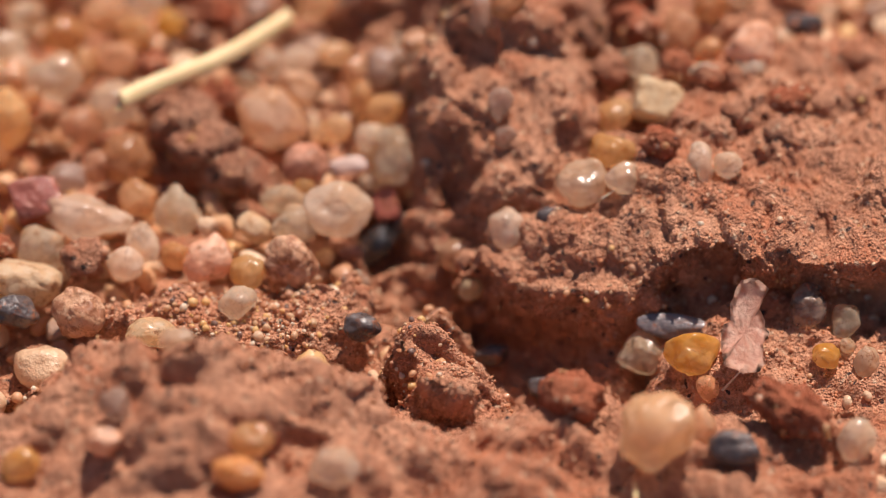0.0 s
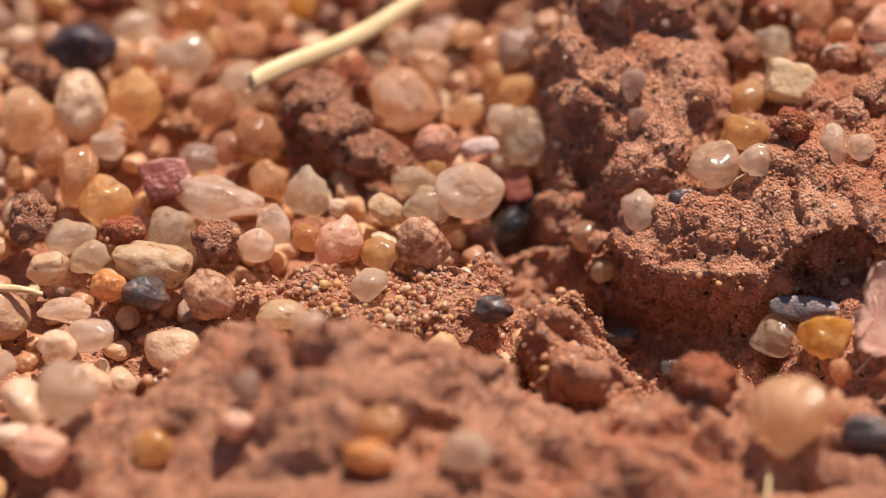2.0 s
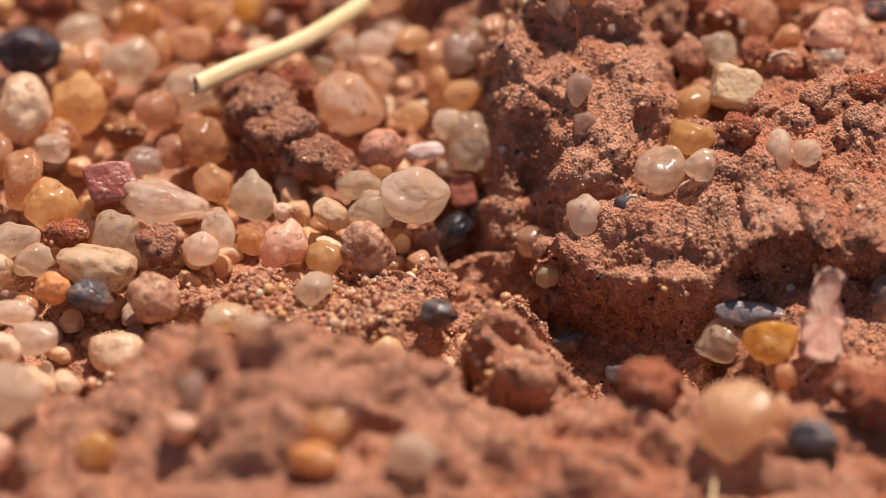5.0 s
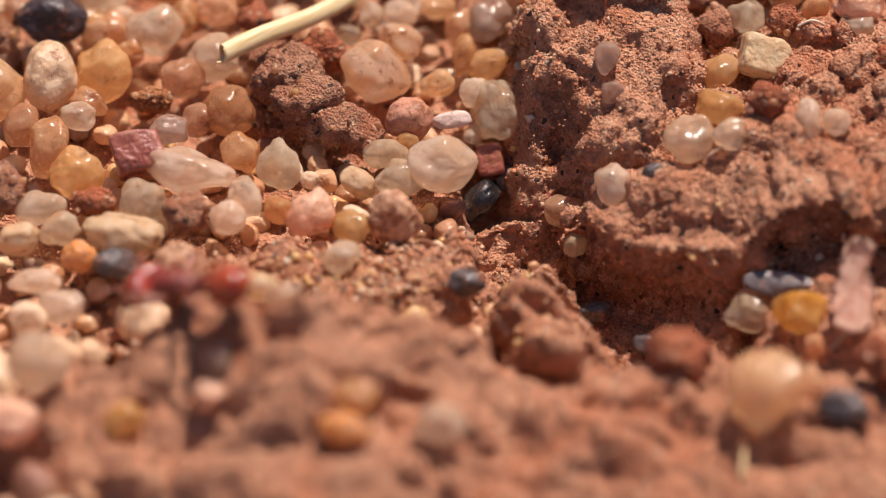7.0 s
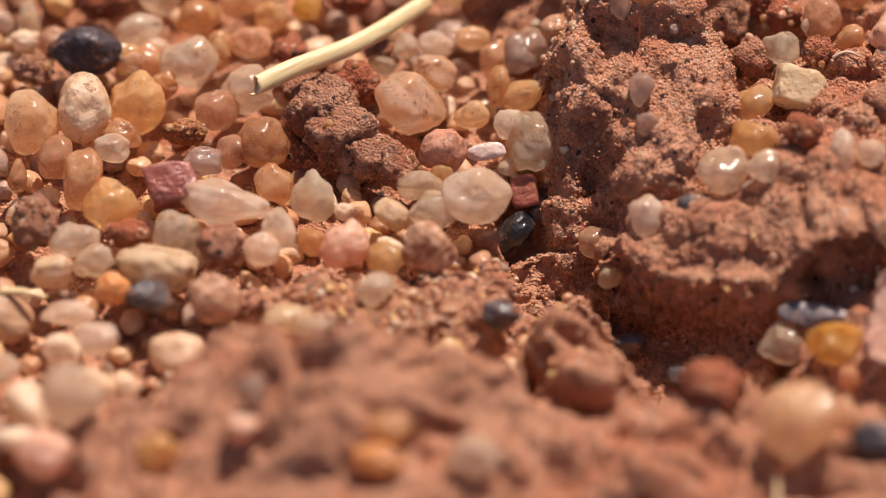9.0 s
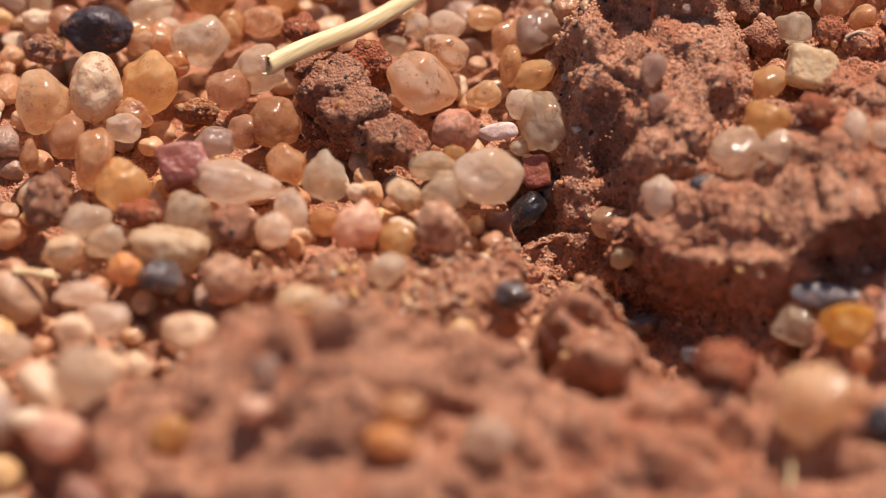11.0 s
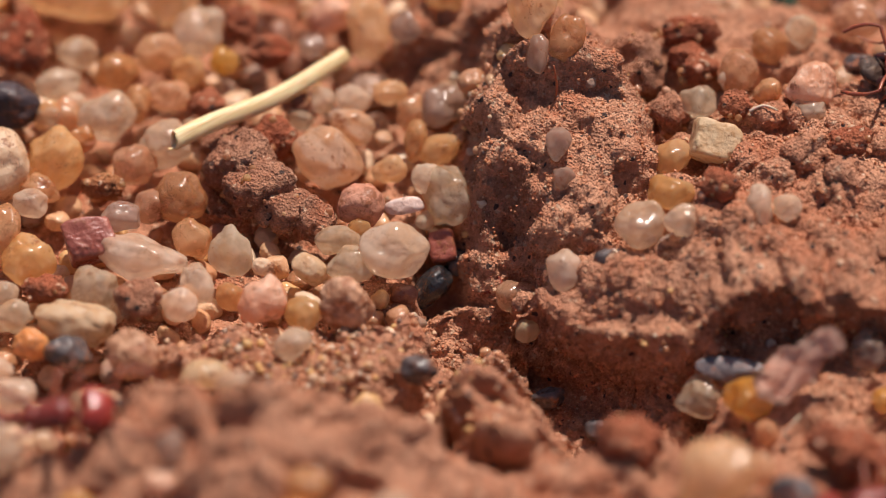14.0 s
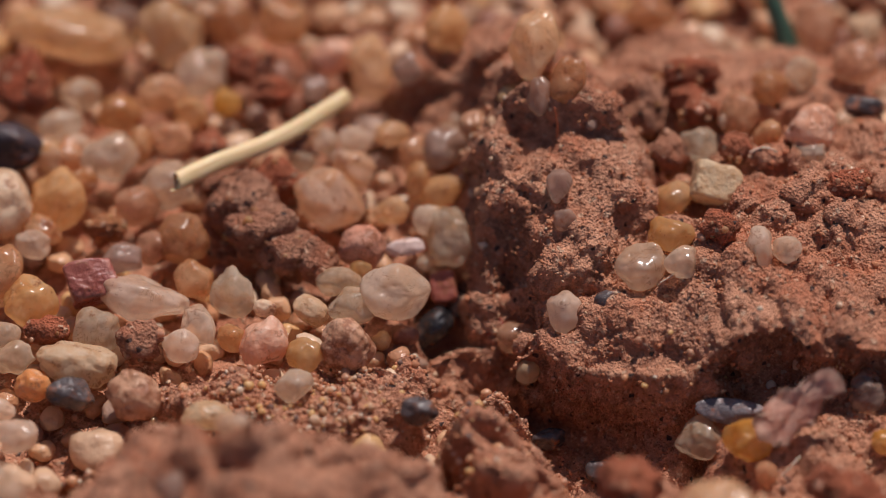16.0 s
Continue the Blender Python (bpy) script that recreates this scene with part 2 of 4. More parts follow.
def rough(x, y, z=0.0, seed=0):
    """Smooth noise from -1 to 1, one unit to a cell."""
    x, y, z = np.broadcast_arrays(np.asarray(x, float), np.asarray(y, float), np.asarray(z, float))
    fx, fy, fz = np.floor(x), np.floor(y), np.floor(z)
    ix, iy, iz = fx.astype(np.int64), fy.astype(np.int64), fz.astype(np.int64)
    u, v, w = x - fx, y - fy, z - fz
    u, v, w = (q * q * q * (q * (q * 6 - 15) + 10) for q in (u, v, w))
    total = 0.0
    for a in (0, 1):
        for b in (0, 1):
            for c in (0, 1):
                k = (u if a else 1 - u) * (v if b else 1 - v) * (w if c else 1 - w)
                total = total + k * lattice(ix + a, iy + b, iz + c, seed)
    return total


def layers(x, y, z=0.0, octaves=4, seed=0):
    total, size = 0.0, 1.0
    for k in range(octaves):
        total = total + size * rough(x * 2.03 ** k + 17.3 * k, y * 2.03 ** k - 9.1 * k, np.asarray(z) * 2.03 ** k, seed + k)
        size *= 0.52
    return total


def step(d):
    d = np.clip(d, 0, 1)
    return d * d * (3 - 2 * d)


def mound(x, y, cx, cy, rx, ry, turn, edge):
    """1 on a flat-topped patch, 0 outside; the edge is the part of the radius that slopes."""
    c, s = math.cos(math.radians(turn)), math.sin(math.radians(turn))
    u, v = ((x - cx) * c + (y - cy) * s) / rx, (-(x - cx) * s + (y - cy) * c) / ry
    d = (np.abs(u) ** 2.6 + np.abs(v) ** 2.6) ** (1 / 2.6)
    return step((1 + edge / 2 - d) / edge)


def warped(x, y):
    return x + 0.55 * layers(x / 2.1, y / 2.1, 0, 3, 11), y + 0.45 * layers(x / 2.1, y / 2.1, 5, 3, 23)


def ridge_lip(wx):
    """Where the ridge's brow breaks off to its steep face."""
    return np.interp(wx, [2, 3.5, 5, 7, 9, 10.5, 11.5, 13, 15, 17, 24], [2.0, 1.6, 1.0, -0.1, -0.8, -0.6, 0.3, 0.45, 0.5, 0.0, -0.1])


def overhang(x, y):
    """How far the ridge's brow juts out over its foot."""
    wx, wy = warped(x, y)
    lip = ridge_lip(wx)
    return (0.35 * step((wx - 4.5) / 1.5) + 0.65 * step((wx - 10.3) / 1.2)) * step((wy - lip + 0.75) / 0.75) * (1 - step((wy - lip) / 1.7))


def ground_height(x, y):
    x, y = np.asarray(x, float), np.asarray(y, float)
    far = np.exp(-(np.maximum(0, np.hypot(x, y - 3) - 34) / 14) ** 2)
    wx, wy = warped(x, y)
    h = 0.25 * layers(x / 7, y / 7, 0, 2, 3) + 0.12 * layers(x / 1.6, y / 1.6, 0, 3, 5)
    # the crack, from behind the tall clod down to the nest's mouth
    h = h - 2.1 * mound(wx, wy, 2.0, 2.2, 2.0, 3.0, 14, 0.5)
    floor = np.interp(wx, [1.2, 2.6, 5, 8, 9.6, 11.4, 13, 24], [0, -1.3, -3.0, -2.8, -1.7, -0.5, -0.1, 0.1])
    # the long ridge: a steep shaded face over the crack, a lit brow, the crest and a slope behind
    lip = ridge_lip(wx)
    brow = np.interp(wx, [2, 3.5, 5, 7, 9, 10.5, 11.5, 13, 15, 17, 24], [0, 0, 0.5, 0.6, 0.9, 1.2, 2.4, 2.6, 2.6, 2.3, 2.2])
    crest = np.interp(wx, [2, 3.5, 5, 7, 9, 10.5, 11.5, 13, 24], [2.6, 2.2, 1.7, 1.3, 1.2, 1.8, 2.0, 2.0, 2.2])
    top = np.interp(wx, [3.2, 5.0, 7, 9, 10.5, 11.5, 15, 24], [0, 0.9, 1.4, 2.2, 2.7, 2.9, 2.9, 2.7])
    back = 1 - 0.35 * step((wy - 3.0) / 4.0) - 0.55 * step((9.4 - wx) / 2.0) * step((wy - 1.6) / 1.6)
    ridge = (brow + (top - brow) * step((wy - lip) / (crest - lip))) * back * (1 - 0.8 * step((wy - 11) / 4))
    face = step((wy - lip + 0.75) / 0.75)
    h = h + floor * step((wy + 6.6) / 1.6) * (1 - face) + ridge * face
    # the tall clod and the shelf behind it
    h = h + 3.1 * mound(wx, wy, 5.1, 7.0, 3.1, 4.8, 4, 0.5) * (0.55 * step((wy - 1.9) / 0.8) + 0.45 * step((wy - 2.6) / 4.2))
    h = h + 1.0 * mound(wx, wy, 5.0, 10.9, 3.2, 2.8, 0, 0.5)
    h = h + 1.4 * mound(wx, wy, 2.0, 13.8, 3.0, 1.7, 12, 0.5)
    h = h + 0.7 * np.abs(rough(x / 1.3, y / 1.1, 3, 19)) * mound(x, y, 15.5, 7.0, 5.5, 3.0, 0, 0.6) + 0.5 * mound(wx, wy, 14.6, 6.0, 1.5, 0.8, 12, 0.5)
    # crumbling lumps in the crack, the mouth of the nest beside them
    h = h + 2.3 * mound(wx, wy, 3.4, -4.7, 2.5, 1.7, -18, 0.5)
    h = h + 1.3 * mound(wx, wy, 3.2, -1.1, 0.9, 0.9, 10, 0.6)
    h = h - 1.5 * mound(wx, wy, 1.5, -1.2, 1.4, 1.3, 0, 0.5)
    h = h - 2.6 * mound(wx, wy, -0.2, -4.7, 1.1, 0.8, -25, 0.7)
    h = h - 4.5 * mound(x, y, -2.6, -4.75, 4.6, 0.7, -8, 0.5)
    # the near mound, with a crest that hides the mouth
    crest = np.interp(wx, [-22, -13, -9.5, -7, -4.7, -3.1, -0.7, 0.5, 1.3, 3.3, 5.3, 7.3, 9, 11, 14, 24], [-7, -6.8, -6, -5.6, -5.2, -5.8, -6.1, -6.9, -7.8, -8.4, -7.4, -7.1, -7.0, -7.2, -7.4, -7])
    rise = np.interp(wx, [-22, -13, -9.5, -7, -4.7, -3.1, -0.7, 0.5, 1.3, 3.3, 5.3, 7.3, 9, 11, 14, 24], [0.8, 1.7, 2.6, 3.8, 4.2, 3.4, 2.9, 2.3, 1.9, 1.8, 2.0, 1.8, 1.6, 1.5, 1.6, 1.5])
    h = h + rise * step((crest - wy) / 1.7 + 0.75) * (1 - 0.35 * step((-9 - wy) / 7)) * (1 - step((-19 - wy) / 6))
    h = h + (0.8 * layers(x / 2.8, y / 2.2, 0, 2, 9) + 0.6 * np.abs(rough(x / 1.5, y / 1.3, 3, 15))) * step((crest - 0.3 - wy) / 1.5)
    # pits in it
    h = h - 2.6 * mound(wx, wy, -12.2, -6.2, 1.1, 1.2, 0, 0.6)
    h = h - 1.2 * mound(wx, wy, -6.4, -7.4, 0.7, 0.5, 0, 0.9)
    h = h - 1.1 * mound(wx, wy, -1.9, -9.7, 0.9, 0.8, -30, 0.9)
    h = h - 0.4 * mound(wx, wy, 4.6, -9.0, 0.6, 0.5, 0, 0.9) - 0.5 * mound(wx, wy, 6.8, -9.2, 0.9, 0.5, 0, 0.9) - 0.6 * mound(wx, wy, 8.6, -10.6, 1.1, 0.6, -20, 0.9)
    # the strip of bare soil before the gravel
    h = h + 0.4 * mound(wx, wy, -4.0, -1.7, 4.6, 1.1, 0, 0.7)
    return h * far


def soil_share(x, y):
    """1 on bare soil, 0 on the gravel bed."""
    wx, wy = x + 0.8 * layers(x / 3, y / 3, 2, 2, 31), y + 0.8 * layers(x / 3, y / 3, 7, 2, 37)
    s = np.maximum(mound(wx, wy, 5.2, 6.3, 3.4, 3.8, 8, 0.25), mound(wx, wy, 16.5, 3.8, 10.5, 5.6, 10, 0.3))
    s = np.maximum(s, mound(wx, wy, 5.5, -0.8, 5.0, 4.0, -20, 0.3))
    s = np.maximum(s, mound(wx, wy, -3.5, -1.9, 5.6, 1.5, 0, 0.3))
    s = np.maximum(s, mound(wx, wy, 4.0, -13.4, 16.0, 9.0, 0, 0.2))
    s = np.maximum(s, np.maximum(mound(wx, wy, 3.0, 12.6, 3.2, 2.4, 0, 0.3), mound(wx, wy, 11.0, 12.2, 5.0, 2.8, 0, 0.3)))
    s = np.maximum(s, mound(wx, wy, 15.5, -4.2, 5.0, 2.8, 0, 0.3))
    s = np.maximum(s, mound(wx, wy, -5.5, 6.4, 1.9, 1.7, 0, 0.3))
    s = np.maximum(s, mound(wx, wy, -7.8, -9.2, 6.6, 4.6, 0, 0.25))
    return s
# ---- end of the ground's shape ----

# ---- building blocks ----
def mesh_of(name, points, faces, material, smooth=True):
    mesh = bpy.data.meshes.new(name)
    mesh.from_pydata([tuple(p) for p in points], [], [tuple(f) for f in faces])
    mesh.materials.append(material)
    if smooth:
        mesh.shade_smooth()
    return mesh


def bulk_mesh(name, points, triangles, material, smooth=True):
    mesh = bpy.data.meshes.new(name)
    mesh.vertices.add(len(points))
    mesh.vertices.foreach_set("co", np.asarray(points, np.float32).ravel())
    count = len(triangles)
    mesh.loops.add(count * 3)
    mesh.polygons.add(count)
    mesh.loops.foreach_set("vertex_index", np.asarray(triangles, np.int32).ravel())
    mesh.polygons.foreach_set("loop_start", np.arange(0, count * 3, 3, dtype=np.int32))
    mesh.update(calc_edges=True)
    mesh.materials.append(material)
    if smooth:
        mesh.shade_smooth()
    return mesh


def ball(level):
    bm = bmesh.new()
    bmesh.ops.create_icosphere(bm, subdivisions=level, radius=1.0)
    bm.verts.ensure_lookup_table()
    points = np.array([v.co[:] for v in bm.verts])
    faces = np.array([[v.index for v in f.verts] for f in bm.faces])
    bm.free()
    return points / np.linalg.norm(points, axis=1)[:, None], faces


BALL = {k: ball(k) for k in (1, 2, 3, 4, 5)}


def pebble_points(dirs, rng, cuts=9, sharp=9.0, lumps=0.05, grit=0.022, box=False):
    """A water-worn stone: a ball cut by soft planes, a little lumpy. It fills about one unit each way."""
    normals = rng.normal(size=(cuts, 3))
    normals /= np.linalg.norm(normals, axis=1)[:, None]
    dist = rng.uniform(0.70, 0.97, cuts)
    if box:   # a chip with flat, nearly square faces
        turn = np.array(Euler(rng.uniform(-0.3, 0.3, 3).tolist()).to_matrix())
        normals = np.concatenate([turn, -turn, normals[:3]])
        dist = np.concatenate([rng.uniform(0.60, 0.70, 6), rng.uniform(0.80, 0.9, 3)])
    near = np.maximum(dirs @ normals.T, 1e-3) / dist
    r = (1 + (near ** sharp).sum(1)) ** (-1 / sharp)
    s = rng.uniform(0, 90, 3)
    r = r * (1 + lumps * layers(dirs[:, 0] * 1.3 + s[0], dirs[:, 1] * 1.3 + s[1], dirs[:, 2] * 1.3 + s[2], 2, 41))
    if len(dirs) > 600:
        pits = layers(dirs[:, 0] * 3.6 + s[1], dirs[:, 1] * 3.6 + s[2], dirs[:, 2] * 3.6 + s[0], 4, 43)
        r = r * (1 + grit * pits - 0.06 * np.maximum(0, np.abs(pits) - 0.55))
    p = dirs * r[:, None]
    low, high = p.min(0), p.max(0)
    return (p - (low + high) / 2) / (high - low) * 2


def knobs(x, y, z, seed, low=0.45):
    """Rounded crumbs piled on each other, one to a cell: 0 in the creases, about 1 on the largest."""
    x, y, z = np.broadcast_arrays(np.asarray(x, float), np.asarray(y, float), np.asarray(z, float))
    cx, cy, cz = (np.floor(q).astype(np.int64) for q in (x, y, z))
    best = np.zeros(x.shape)
    for a in (-1, 0, 1):
        for b in (-1, 0, 1):
            for c in (-1, 0, 1):
                i, j, k = cx + a, cy + b, cz + c
                ox, oy, oz, size = (0.5 + 0.5 * lattice(i, j, k, seed + q) for q in (1, 2, 3, 4))
                r = low + 0.55 * size
                d = (x - i - ox) ** 2 + (y - j - oy) ** 2 + (z - k - oz) ** 2
                best = np.maximum(best, np.sqrt(np.maximum(0, r * r - d)))
    return best


def clod_points(dirs, rng, depth=0.30):
    """Crumbs baked together: rounded knobs at three sizes with creases between them."""
    s = rng.uniform(0, 90, 3)
    q = dirs * 1.3
    r = 1 + depth * layers(q[:, 0] + s[0], q[:, 1] + s[1], q[:, 2] + s[2], 2, 51)
    for scale, size in ((1.7, 0.22), (3.8, 0.22), (8.0, 0.13)):
        q = dirs * (scale * r[:, None]) + s
        r = r + size * knobs(q[:, 0], q[:, 1], q[:, 2], 57)
    r = r + 0.03 * layers(dirs[:, 0] * 14 + s[0], dirs[:, 1] * 14, dirs[:, 2] * 14, 2, 61)
    p = dirs * r[:, None]
    low, high = p.min(0), p.max(0)
    return (p - (low + high) / 2) / (high - low) * 2


def part(name, points, faces, material, parent, label=""):
    ob = new(name, mesh_of(name, points, faces, material))
    ob.parent = parent
    return tagged(ob, label)


# ---- the ground: one sheet, fine where the ants run, out to the horizon ----
def spaced(low, high, fine):
    core = np.arange(low, high + fine / 2, fine)
    steps, reach, out = fine, 0.0, []
    while reach < 40000:
        steps *= 1.28
        reach += steps
        out.append(reach)
    out = np.array(out)
    return np.concatenate([low - out[::-1], core, core[-1] + out])


def ground_sheet():
    xs, ys = spaced(-22, 22, 0.08), spaced(-17, 22, 0.075)
    ys = np.concatenate([ys[ys < -3.4], np.arange(-3.4, 2.6, 0.036), ys[ys >= 2.6]])   # closer rows on the steep face
    gx, gy = np.meshgrid(xs, ys)
    gz = ground_height(gx, gy)
    p = np.stack([gx, gy, gz], -1)
    du, dv = np.gradient(p, axis=1), np.gradient(p, axis=0)
    nrm = np.cross(du, dv)
    nrm /= np.linalg.norm(nrm, axis=-1, keepdims=True)
    near = np.exp(-(np.maximum(0, np.hypot(gx, gy - 2) - 30) / 8) ** 2)
    s = soil_share(gx, gy)
    lumpy = 0.25 + 0.75 * step(0.5 + 0.8 * layers(gx / 1.9, gy / 1.9, gz / 1.9, 2, 95))   # smooth and crumbly patches
    push = 0.34 * layers(gx / 1.5, gy / 1.5, gz / 1.5, 2, 71) + 0.50 * knobs(gx / 1.3, gy / 1.3, gz / 1.3, 75) + 0.32 * lumpy * knobs(gx / 0.55, gy / 0.55, gz / 0.55, 81)
    push = push + 0.17 * lumpy * knobs(gx / 0.26, gy / 0.26, gz / 0.26, 87) + 0.05 * layers(gx / 0.2, gy / 0.2, gz / 0.2, 2, 77) - 0.5
    calm = 1 - 0.62 * step((-6.5 - gy) / 2) - 0.2 * mound(gx, gy, 5.2, 6.0, 3.4, 5.0, 0, 0.3)
    p = p + nrm * (push * near * calm * (0.35 + 0.65 * s))[..., None]
    p[..., 2] -= 1.25 * (1 - s) * near
    p[..., 1] -= overhang(gx, gy) * near
    rows, cols = gx.shape
    index = np.arange(rows * cols).reshape(rows, cols)
    a, b, c, d = index[:-1, :-1].ravel(), index[:-1, 1:].ravel(), index[1:, 1:].ravel(), index[1:, :-1].ravel()
    tris = np.concatenate([np.stack([a, b, c], 1), np.stack([a, c, d], 1)])
    ob = new("ground", bulk_mesh("ground", p.reshape(-1, 3) * MM, tris, RED_SOIL))
    tagged(ob, "dry red-brown crumbly soil with a crack, clods and a near mound", "ground", kind="structure")
    return p, nrm, s, du, dv


SHEET, NORMALS, SHARE, ALONG, ACROSS = ground_sheet()

# ---- stones ----
PLACED = []


def stone(kind, x, y, z, wide, high, turn, seed):
    rng = np.random.default_rng(1000 + seed)
    thick = 0.85 * (wide + high) / 2
    if kind in CLODS:
        material, label = CLODS[kind]
        dirs, faces = BALL[5 if wide > 2.5 else 4]
        points = clod_points(dirs, rng)
        name, category, group = "soil_clod", "clod", "soil clods"
    else:
        material, label = GRAINS[kind]
        dirs, faces = BALL[5 if wide > 1.7 else 4]
        if kind in ("black", "black_gloss"):
            points = pebble_points(dirs, rng, 7, 30.0, 0.10)
        elif kind in ("red", "cream_box"):
            points = pebble_points(dirs, rng, 9, 20.0, 0.05, 0.02, True)
        elif kind in ("shell", "slab"):
            points, thick = pebble_points(dirs, rng, 9, 14.0, 0.05), high * 0.5
        elif kind == "crusted":
            points = pebble_points(dirs, rng, 12, 8.0, 0.12, 0.06)
        else:
            points = pebble_points(dirs, rng, int(rng.integers(8, 14)), float(rng.uniform(11, 34)), 0.14)
        name = "stone" if kind in ("black", "black_gloss", "dark", "slab", "red", "crusted", "cream_box", "pink_brown") else "shell_chip" if kind == "shell" else "sand_grain"
        category, group = ("chip" if kind == "shell" else "stone" if name == "stone" else "sand grain"), "coarse sand grains and stones"
    size = "large " if wide > 2.0 and not label.startswith("large") else "small " if wide < 1.0 and not label.startswith(("small", "tiny")) else ""
    ob = new(name, mesh_of(name, points * np.array([wide, high, thick]) / 2 * MM, faces, material))
    ob.matrix_world = pose(x * MM, y * MM, z * MM, 40) @ pose(0, 0, 0, 0, 0, turn)
    PLACED.append((x, y, (wide + high) / 4, z))
    if kind in CLODS and wide > 1.2:
        for k in range(int(4 * wide)):
            spot = points[int(rng.integers(len(points)))] * np.array([wide, high, thick]) / 2
            r = float(rng.uniform(0.06, 0.17))
            bit, net = BALL[2]
            tint = ("brown", "peach", "brown", "amber_pale", "peach", "pink")[int(rng.integers(6))]
            part("embedded_grain", (pebble_points(bit, rng, 9, 14.0, 0.06) * r + spot) * MM, net, GRAINS[tint][0], ob)
    return tagged(ob, size + label, category, group)


stone("black", -14.40, 9.58, 0.35, 2.68, 1.96, 0, 0)
stone("cream", -16.56, 10.40, 0.10, 1.03, 0.83, 0, 1)
stone("clod_tan", -16.25, 8.95, 0.15, 1.55, 1.14, 0, 2)
stone("amber_pale", -16.18, 6.26, 0.45, 2.06, 2.37, 0, 3)
stone("cream", -14.42, 6.71, 0.65, 2.02, 2.64, 10, 4)
stone("amber", -12.50, 7.12, 0.45, 2.06, 2.44, -20, 5)
stone("clear", -12.79, 9.43, 0.10, 1.07, 1.07, 0, 6)
stone("peach", -12.06, 9.50, 0.15, 0.99, 1.28, 0, 7)
stone("peach", -11.52, 8.29, 0.05, 0.93, 0.93, 0, 8)
stone("clear", -10.69, 9.21, 0.40, 2.02, 2.02, -20, 9)
stone("amber_pale", -9.65, 9.95, 0.10, 0.87, 1.44, 0, 10)
stone("peach", -8.46, 10.25, 0.25, 1.61, 1.14, 0, 11)
stone("white", -8.62, 7.98, 0.30, 1.90, 1.82, 0, 12)
stone("brown", -9.71, 7.11, 0.20, 1.61, 1.57, -30, 13)
stone("brown", -8.00, 5.52, 0.25, 1.94, 1.94, -30, 14)
stone("clod_orange", -10.80, 6.18, 0.05, 1.65, 1.03, 0, 15)
stone("clear", -13.35, 5.11, 0.40, 1.28, 1.07, 0, 16)
stone("brown", -15.32, 4.54, 0.50, 1.32, 1.65, -20, 17)
stone("peach", -14.34, 3.49, 0.60, 1.57, 2.31, -10, 18)
stone("brown", -16.69, 3.89, 0.30, 0.72, 1.24, 0, 19)
stone("grey", -10.16, 4.62, 0.25, 1.44, 1.14, 0, 20)
stone("brown", -9.06, 5.22, 0.10, 1.34, 1.28, 0, 21)
stone("red", -11.17, 3.14, 0.60, 2.15, 1.86, 0, 22)
stone("peach", -7.60, 3.63, 0.25, 1.44, 1.49, 0, 23)
stone("white", -9.38, 2.50, 0.50, 3.41, 1.69, -10, 24)
stone("clear", -6.23, 2.92, 0.45, 1.61, 1.90, 0, 25)
stone("amber", -13.35, 2.20, 0.65, 1.98, 1.82, -30, 26)
stone("clod_tan", -16.04, 1.54, 0.55, 1.75, 2.17, 0, 27)
stone("clear", -14.63, 1.00, 0.30, 1.86, 1.28, 25, 28)
stone("clod_red", -12.78, 1.16, 0.40, 1.73, 1.11, 0, 29)
stone("clear", -11.06, 1.09, 0.40, 1.82, 1.82, -40, 30)
stone("clod_tan", -9.47, 0.42, 0.65, 1.75, 1.65, 0, 31)
stone("white", -8.03, 0.37, 0.50, 1.36, 1.24, 0, 32)
stone("clear", -7.44, 1.24, 0.55, 1.24, 1.53, 20, 33)
stone("peach", -6.22, 0.82, 0.40, 1.03, 1.03, 0, 34)
stone("pink", -5.04, 0.61, 0.50, 1.73, 1.90, -10, 35)
stone("amber_pale", -3.66, 0.03, 0.45, 1.28, 1.28, 0, 36)
stone("crusted", -2.07, 0.25, 0.70, 2.00, 2.02, 0, 37)
stone("cream", -5.06, 2.29, 0.30, 0.83, 0.66, 0, 38)
stone("cream", -3.42, 2.07, 0.45, 1.36, 0.99, -30, 39)
stone("clear", -2.45, 3.32, 0.55, 1.65, 1.07, 0, 40)
stone("clear", -1.96, 2.21, 0.60, 1.78, 1.32, 0, 41)
stone("white", -0.44, 2.71, 0.75, 2.52, 2.06, -10, 42)
stone("pink_brown", -1.59, 4.83, 0.75, 1.65, 1.61, -20, 43)
stone("shell", -0.11, 5.18, 0.25, 1.44, 0.62, 10, 44)
stone("clear", 1.45, 5.87, 0.00, 1.82, 2.17, 0, 45)
stone("clear", 0.67, 6.21, 0.50, 1.03, 1.14, 0, 46)
stone("stained", -2.80, 7.24, 0.45, 2.58, 2.06, -40, 47)
stone("stained", -1.96, 8.74, 0.40, 1.61, 1.28, -20, 48)
stone("clear", -3.82, 9.29, 0.15, 1.07, 0.83, 0, 49)
stone("clear", -3.12, 10.09, 0.30, 1.16, 1.07, 0, 50)
stone("white", -1.91, 10.19, 0.25, 1.34, 0.99, 0, 51)
stone("amber_pale", -0.60, 10.42, 0.30, 1.28, 0.93, 0, 52)
stone("peach", 0.32, 8.21, 0.25, 0.87, 1.55, 0, 53)
stone("amber_pale", 1.22, 7.65, 0.45, 1.65, 1.14, 20, 54)
stone("amber_pale", -0.62, 6.75, 0.35, 1.28, 1.03, 20, 55)
stone("peach", 0.11, 9.45, 0.35, 0.93, 1.44, 0, 56)
stone("grey", 1.22, 9.85, 0.35, 1.86, 1.44, 0, 57)
